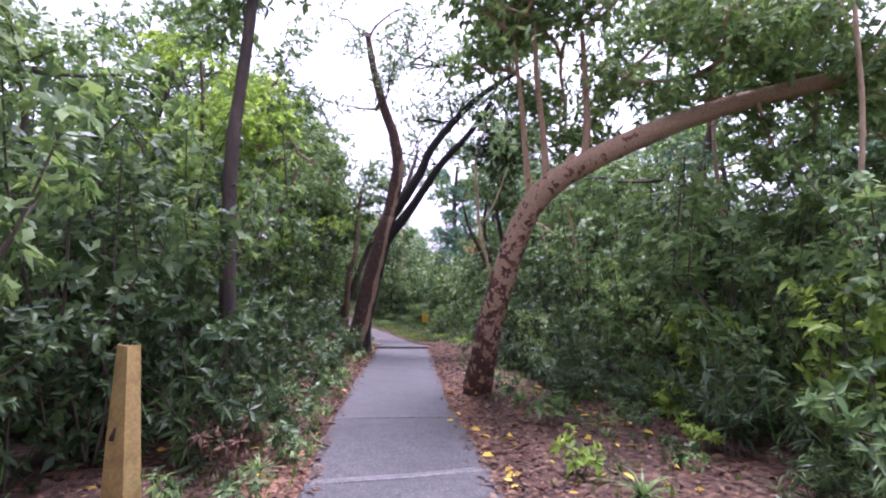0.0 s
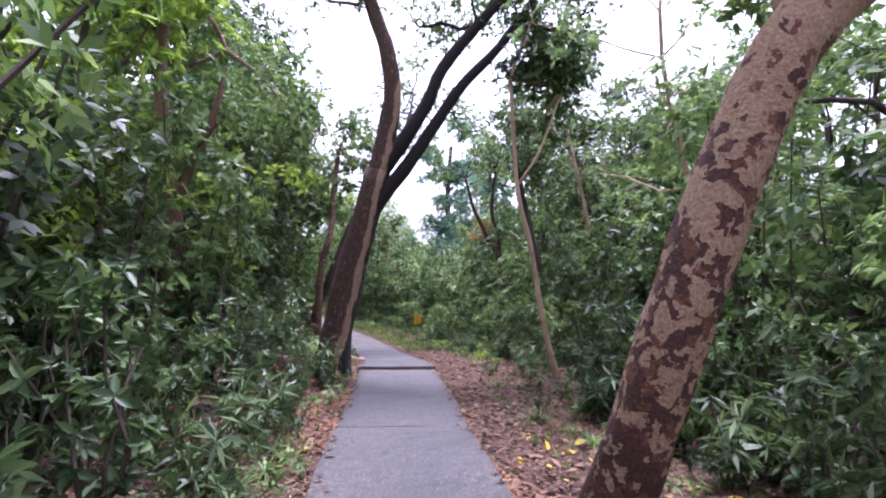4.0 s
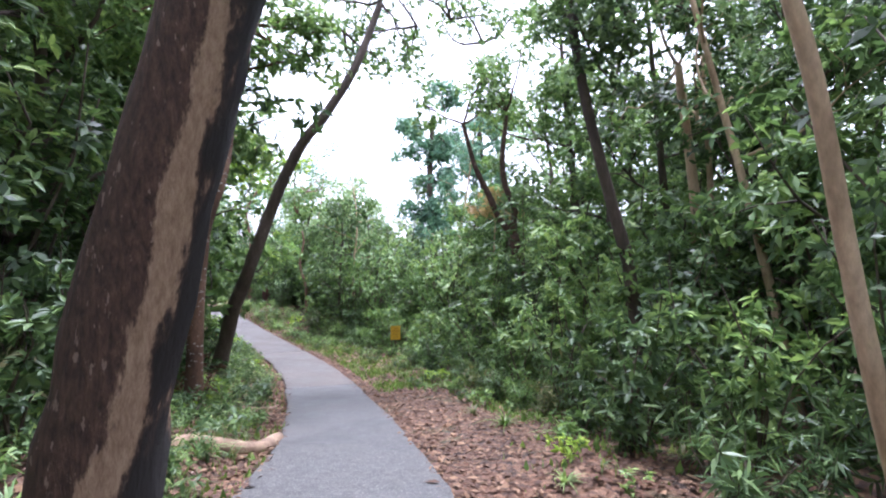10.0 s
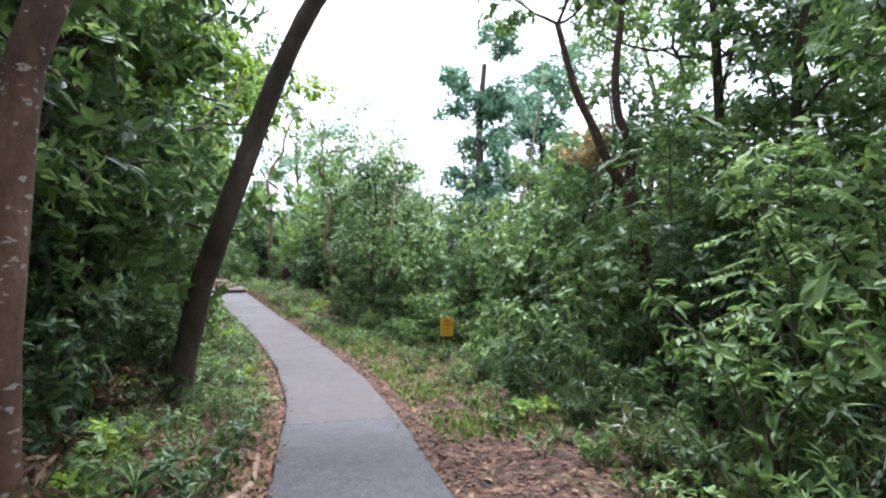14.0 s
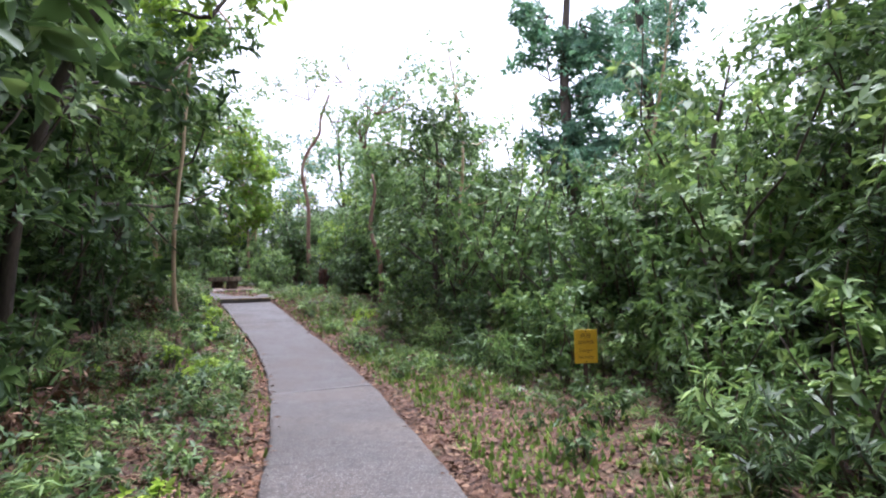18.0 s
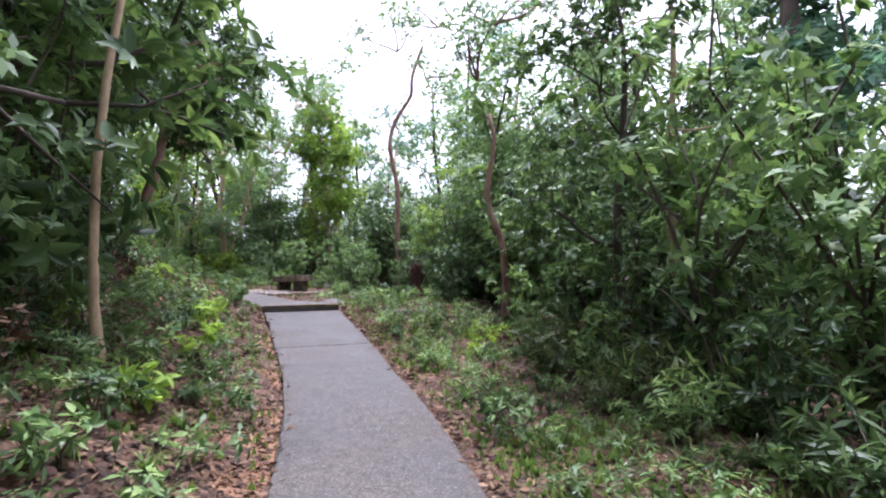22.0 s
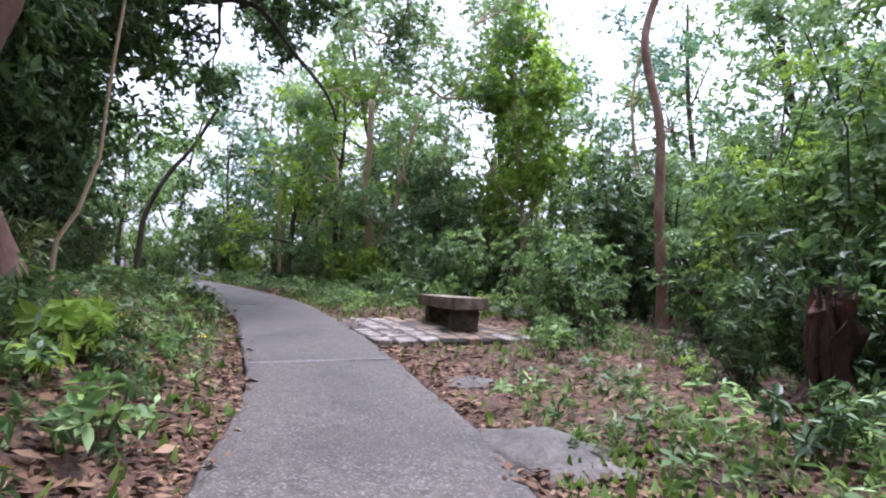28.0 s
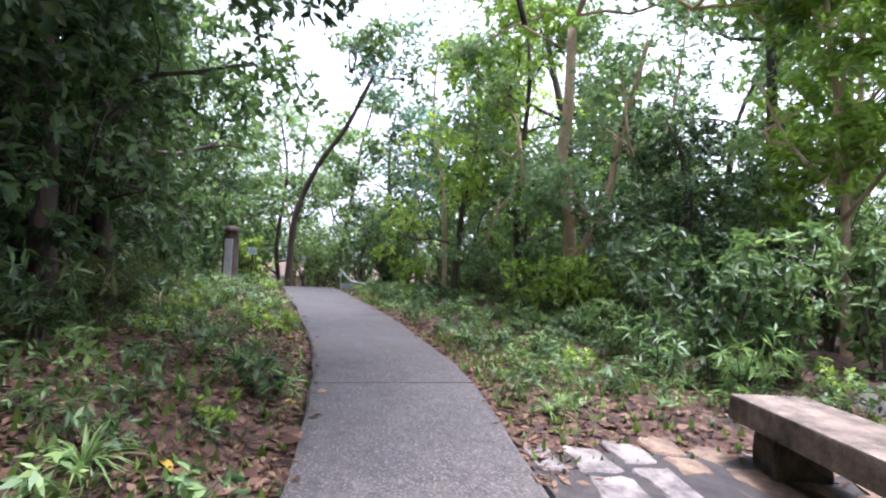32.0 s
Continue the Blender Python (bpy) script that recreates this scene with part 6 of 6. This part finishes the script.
def grass_cover():
    """Low grass and seedlings on the open verges."""
    rng = np.random.default_rng(301)
    xs, ys = [], []
    for s0, s1, near, deep, n in ((13, 33.9, -0.0, -1.7, 9000), (19.5, 28.7, 0.25, 2.4, 11000), (14, 18.8, 1.2, 2.6, 2500), (26.4, 35.1, 0.1, 1.8, 4200), (32, 38.5, 0.1, 4.2, 2800), (39.4, 51.1, 0.05, 3.4, 14000), (33.9, 51.1, -0.0, -2.8, 12000), (-1, 13, -0.1, -1.0, 1400), (-1, 15.1, 0.5, 2.0, 1800)):
        for _ in range(n):
            d = near + (deep - near) * rng.uniform()
            x, y = beside_way(rng.uniform(s0, s1), math.copysign(abs(d) + 0.64, d))
            if wave(x * 0.8, y * 0.8) > rng.uniform(-0.7, 0.7):
                xs.append(x)
                ys.append(y)
    xs, ys = np.array(xs), np.array(ys)
    m = len(xs)
    a, t = rng.uniform(0, 2 * math.pi, m), rng.uniform(0.5, 2.2, m)
    way = unit(np.stack([np.cos(a) * t, np.sin(a) * t, np.ones(m)], 1))
    up = unit(np.stack([-np.cos(a), -np.sin(a), 0.5 + 0 * a], 1))
    up = unit(up - way * (up * way).sum(1)[:, None])
    L = rng.uniform(0.035, 0.105, m)
    v, f = blades(np.stack([xs, ys, ground_height(xs, ys) - 0.005], 1), way, -up, L, np.where(rng.uniform(size=m) < 0.4, 0.01, L * 0.5), False, 0.4, 0.1)
    tagged(new("grass", quad_mesh("grass", v, f, GRASS)), "short grass and seedlings on the verges", "grass", kind="stuff")


grass_cover()


# ---- things beside the path ----
def sign():
    top = thing("warning_sign", (-0.85, 25.66, gz(-0.85, 25.66)), "small yellow danger sign on a rusty post among shrubs", "sign", turn=12)
    h = -0.44 - gz(-0.85, 25.66)
    rng = np.random.default_rng(9)
    part("post", block((0.04, 0.035, h + 0.38), (0, 0.024, (h + 0.38) / 2 - 0.22), 0.004), SIGN_POST, top)
    board = part("board", block((0.28, 0.012, 0.39), (0, -0.005, h), 0.004), SIGN_YELLOW, top, "yellow painted board")
    for text, z, size in (("危險", 0.12, 0.066), ("請勿內進", 0.045, 0.048), ("Danger", -0.045, 0.056), ("No Entry", -0.125, 0.047)):
        cu = bpy.data.curves.new("lettering", "FONT")
        cu.body, cu.size, cu.align_x, cu.align_y, cu.extrude = text, size, "CENTER", "CENTER", 0.0008
        t = new("lettering_source", cu)
        bpy.context.view_layer.update()
        me = bpy.data.meshes.new_from_object(t.evaluated_get(bpy.context.evaluated_depsgraph_get()))
        bpy.data.objects.remove(t)
        me.materials.clear()
        me.materials.append(INK)
        ob = new("lettering", me)
        ob.parent = board
        ob.matrix_basis = pose(0, -0.0125, h + z, 90, 0, 0)
    for z in (0.175, -0.175):
        bm = bmesh.new()
        bmesh.ops.create_cone(bm, segments=10, radius1=0.008, radius2=0.006, depth=0.006, cap_ends=True, matrix=pose(0, -0.014, h + z, 90, 0, 0))
        part("bolt", bm, SIGN_POST, board)


sign()


def marker():
    """A folded, tapering yellow marker board standing at the verge."""
    x, y = -2.05, 3.4
    top = thing("marker_board", (x, y, gz(x, y)), "faded yellow tapering marker board with a drip stain", "marker post", turn=4)
    bm = bmesh.new()
    rows = []
    for k in range(9):
        t = k / 8
        w0, w1 = -0.135 + 0.06 * t ** 1.3, 0.135 - 0.065 * t ** 0.8
        z = t * 1.12 - 0.1
        line = [(w0, 0.05, z), (w0 * 0.3 + w1 * 0.7, -0.02, z), (w1, 0.06, z), (w1 - 0.008, 0.072, z), (w0 * 0.3 + w1 * 0.7, -0.006, z), (w0 + 0.006, 0.062, z)]
        rows.append([bm.verts.new(p) for p in line])
    for a, b in zip(rows, rows[1:]):
        for j in range(6):
            bm.faces.new((a[j], a[(j + 1) % 6], b[(j + 1) % 6], b[j]))
    bm.faces.new(rows[-1])
    bm.faces.new(rows[0][::-1])
    board = part("board", bm, POST_YELLOW, top)
    rng = np.random.default_rng(2)
    pts = [(-0.03, -0.003, 0.5), (-0.045, 0.002, 0.46), (-0.06, 0.008, 0.42)]
    v, f = tube(pts, [0.006, 0.012, 0.016], 8)
    mesh_object("drip", v, f, SIGN_POST, board, smooth=True, label="dark brown drip")


marker()

BENCH_AT, BENCH_TURN = (-11.09, 37.18), 144


def bench():
    rng = np.random.default_rng(12)
    base = 0.17
    top = thing("stone_bench", (*BENCH_AT, base), "rough stone slab bench on two stone legs", "bench", turn=BENCH_TURN)
    part("seat", block((1.53, 0.46, 0.15), (0, 0, 0.345), 0.012, 0.0003, rng, 2, 4), BENCH_STONE, top, "thick stone seat slab")
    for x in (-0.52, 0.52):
        part("leg", block((0.22, 0.32, 0.29), (x, 0, 0.138), 0.02, 0.008, rng, 2, 3), BENCH_LEG, top, "dark mottled stone leg")


def platform():
    """Rough stone paving between the path and the bench, in uneven courses."""
    rng = np.random.default_rng(21)
    c = beside_way(38.9, 1.5)
    top = thing("stone_platform", (c[0], c[1], 0.0), "low platform of rough pale paving stones under the bench", "paving", kind="structure")

    def spot(s, off):
        x, y = beside_way(s, off)
        k = np.abs(WAY_S - ORIGIN - s).argmin()
        d = s - (WAY_S[k] - ORIGIN)
        return x + WAY_T[k, 0] * d - c[0], y + WAY_T[k, 1] * d - c[1], 0.178 + 0.55 * (float(way_height(s + ORIGIN)) - 0.19)

    def prism(ring, low, drop, inset, sink=0.0):
        bm = bmesh.new()
        pts = [spot(*p) for p in ring]
        lift = rng.normal(0, 0.005)
        mid = np.mean(np.array(pts), axis=0)
        pts = [(x, y, z - sink) for x, y, z in pts]
        lo = [bm.verts.new((x, y, z - low)) for x, y, z in pts]
        md = [bm.verts.new((x, y, z - drop + lift)) for x, y, z in pts]
        hi = [bm.verts.new((mid[0] + (x - mid[0]) * inset, mid[1] + (y - mid[1]) * inset, z + lift + rng.normal(0, 0.0025))) for x, y, z in pts]
        n = len(pts)
        for j in range(n):
            k = (j + 1) % n
            bm.faces.new((lo[j], lo[k], md[k], md[j]))
            bm.faces.new((md[j], md[k], hi[k], hi[j]))
        bm.faces.new(hi)
        bmesh.ops.recalc_face_normals(bm, faces=bm.faces)
        return bm
    s0, s1, o0, o1 = 37.95, 39.85, 0.645, 2.78
    rim = [(s0 + 0.03, o) for o in np.linspace(o0, o1, 9)] + [(s, o1) for s in np.linspace(s0, s1, 9)[1:]] + [(s1, o) for o in np.linspace(o1, o0, 9)[1:]] + [(s, o0) for s in np.linspace(s1, s0, 9)[1:-1]]
    part("bed", prism(rim, 0.3, 0.03, 0.985, 0.009), MORTAR, top, "earth and mortar bed")
    o = o0
    while o < o1 - 0.08:
        deep = min(rng.uniform(0.17, 0.3), o1 - o)
        s = s0 - rng.uniform(0, 0.08)
        while s < s1:
            w = rng.uniform(0.2, 0.42)
            g = rng.uniform(0.018, 0.034)
            a, b, c0, d = (rng.normal(0, 0.022) for _ in range(4))
            corners = [(s + g + a, o + g), (s + w - g + b, o + g), (s + w - g + c0, o + deep - g), (s + g + d, o + deep - g)]
            ring = []
            for (ux, uy), (vx, vy) in zip(corners, corners[1:] + corners[:1]):
                for t in (0.1, 0.5, 0.9):
                    ring.append((ux + (vx - ux) * t + rng.normal(0, 0.017), max(0.66, uy + (vy - uy) * t + rng.normal(0, 0.015))))
            part("paving_stone", prism(ring, 0.12, 0.012, 0.91), PAVING_BROWN if rng.uniform() < (0.75 if o > 1.25 else 0.16) else PAVING_STONE, top)
            s += w
        o += deep


bench()
platform()


def rock(x, y, size, flat, seed, label="grey weathered rock half sunk in leaf litter"):
    rng = np.random.default_rng(seed)
    bm = bmesh.new()
    bmesh.ops.create_icosphere(bm, subdivisions=4, radius=1)
    for v in bm.verts:
        n = noise.fractal(v.co * 1.3 + Vector((seed, 0, 0)), 0.8, 2.0, 4)
        v.co *= 1 + 0.22 * n
        v.co.z = max(v.co.z, -0.6)
    bmesh.ops.scale(bm, vec=(size, size * rng.uniform(0.6, 0.9), size * flat), verts=bm.verts)
    me = bpy.data.meshes.new("rock")
    bm.to_mesh(me)
    bm.free()
    me.polygons.foreach_set("use_smooth", [True] * len(me.polygons))
    me.materials.append(ROCK)
    ob = new("rock", me)
    ob.matrix_basis = pose(x, y, gz(x, y) - size * flat * 0.5, 0, 0, rng.uniform(0, 360))
    tagged(ob, label, "rock", "rocks")


rock(-8.18, 33.68, 0.5, 0.3, 1, "flat grey rock beside the path edge")
rock(-9.3, 34.87, 0.3, 0.16, 2)
rock(-6.65, 33.22, 0.42, 0.14, 3, "low brown rock half sunk in leaf litter")
rock(-11.53, 30.50, 0.55, 0.5, 4, "dark rock on the bank among plants")
rock(-11.5, 39.7, 0.6, 0.5, 6, "dark boulder among shrubs")


def stump():
    """A rotten stump, hollow and torn open, its red heartwood laid bare down one side."""
    rng = np.random.default_rng(31)
    x, y = -7.0, 35.35
    top = thing("broken_stump", (x, y, gz(x, y) - 0.08), "rotten red-brown broken tree stump", "tree stump")
    v, f = tube([(0, 0, -0.15), (0.02, 0, 0.05), (0.05, 0.02, 0.2), (0.02, 0.04, 0.4), (0.05, 0.03, 0.58), (0.0, 0.02, 0.74), (-0.03, 0.02, 0.8)], [0.17, 0.12, 0.09, 0.075, 0.09, 0.1, 0.04], 30, 0.38, rng)
    mesh_object("trunk", v, f, ROTTEN, top)
    for k in range(11):
        a, h, r = k * 0.58, rng.uniform(0.62, 0.98), rng.uniform(0.07, 0.16)
        low = 0.05 + 0.4 * rng.uniform()
        v, f = tube([(0.08 * math.cos(a), 0.08 * math.sin(a) + 0.02, low), (0.075 * math.cos(a), 0.075 * math.sin(a) + 0.02, 0.55), (r * math.cos(a + 0.3), r * math.sin(a + 0.3), h)], [0.03, 0.045, 0.004], 6, 0.3, rng)
        mesh_object("splinter", v, f, ROTTEN, top)
    for a, reach in ((3.6, 0.34), (4.6, 0.3), (5.4, 0.26)):
        v, f = tube([(0.1 * math.cos(a), 0.1 * math.sin(a), 0.26), (0.17 * math.cos(a), 0.17 * math.sin(a), 0.12), (reach * math.cos(a), reach * math.sin(a), 0.02)], [0.05, 0.06, 0.02], 8, 0.25, rng)
        mesh_object("root", v, f, ROTTEN, top)


stump()


def roots():
    rng = np.random.default_rng(41)
    for k, (line, r0, r1) in enumerate((([(-2.05, 13.0), (-2.25, 13.7), (-2.5, 14.3), (-2.35, 14.9), (-1.98, 15.3), (-1.92, 15.9)], 0.105, 0.07),
                                         ([(-2.0, 12.9), (-1.9, 12.45), (-1.92, 12.1), (-2.08, 11.7), (-2.2, 11.3)], 0.09, 0.05),
                                         ([(-3.1, 17.0), (-2.7, 17.5), (-2.5, 18.3), (-2.7, 19.2)], 0.04, 0.025))):
        x0, y0 = line[0]
        z0 = gz(x0, y0)
        pts = spline([(x - x0, y - y0, gz(x, y) + r1 * 0.4 - z0) for x, y in line], 0.12)
        top = thing("tree_root", (x0, y0, z0), "bare pale root running along the ground to the path", "root", "surface roots")
        v, f = tube(pts, np.linspace(r0, r1, len(pts)), 10, 0.05, rng)
        mesh_object("root", v, f, CLAY if k == 1 else ROOT_SKIN, top, smooth=True)


roots()


def litter_bin():
    x, y = -22.61, 37.12
    z = gz(x, y)
    top = thing("litter_bin", (x, y, z), "brown roofed litter bin with a steel front", "litter bin", turn=60)
    top.scale = (1.12, 1.12, 1.28)

    def ring(profile, sides=18):
        bm = bmesh.new()
        rows = [[bm.verts.new((r * math.cos(2 * math.pi * j / sides), r * math.sin(2 * math.pi * j / sides), h)) for j in range(sides)] for r, h in profile]
        for a, b in zip(rows, rows[1:]):
            for j in range(sides):
                bm.faces.new((a[j], a[(j + 1) % sides], b[(j + 1) % sides], b[j]))
        bm.faces.new(rows[-1])
        bm.faces.new(rows[0][::-1])
        return bm
    part("body", ring([(0.145, -0.05), (0.15, 0.02), (0.15, 0.84), (0.14, 0.86)]), BIN_BROWN, top, smooth=False)
    part("lid", ring([(0.15, 0.9), (0.18, 0.91), (0.185, 0.95), (0.16, 0.99), (0.05, 1.01)]), BIN_BROWN, top, "brown domed lid")
    part("neck", ring([(0.11, 0.85), (0.11, 0.91)]), BIN_BROWN, top)
    part("front_panel", block((0.15, 0.02, 0.72), (0, -0.15, 0.4), 0.006), STEEL, top, "shiny steel front panel")
    part("rim", block((0.16, 0.03, 0.16), (0, -0.155, 0.7), 0.01), STEEL, top, "steel opening plate")


litter_bin()


def notice():
    x, y = -23.85, 37.95
    z = gz(x, y)
    top = thing("notice_sign", (x, y, z), "small pale blue notice on a dark post", "sign", turn=62)
    part("post", block((0.04, 0.04, 0.95), (0, 0.02, 0.42), 0.004), SIGN_POST, top)
    board = part("board", block((0.2, 0.012, 0.17), (0, -0.01, 0.85), 0.004), WHITE_BOARD, top, "pale blue board")
    for k in range(3):
        part("text_bar", block((0.14, 0.003, 0.015), (0, -0.0185, 0.9 - 0.045 * k), 0.001), SIGN_POST, board)


notice()


def barrier():
    """Bent metal rail with a yellow-green plate at the crest of the path."""
    x, y = -21.92, 39.92
    z = gz(x, y)
    top = thing("bent_rail", (x, y, z), "bent metal rail with a yellow-green plate beside the path", "railing", turn=52)
    pts = spline([(-0.36, 0, -0.1), (-0.36, 0, 0.42), (-0.14, 0, 0.24), (0.22, 0, 0.17), (0.36, 0, 0.02), (0.38, 0, -0.12)], 0.05)
    v, f = tube(pts, [0.02] * len(pts), 8)
    mesh_object("rail", v, f, RAIL_METAL, top, smooth=True)
    part("plate", block((0.26, 0.012, 0.16), (0.08, -0.01, 0.07), 0.004), PANEL_GREEN, top, "yellow-green plate")
    part("mesh_panel", block((0.3, 0.008, 0.2), (-0.2, 0.0, 0.07), 0.003), RAIL_METAL, top)


barrier()
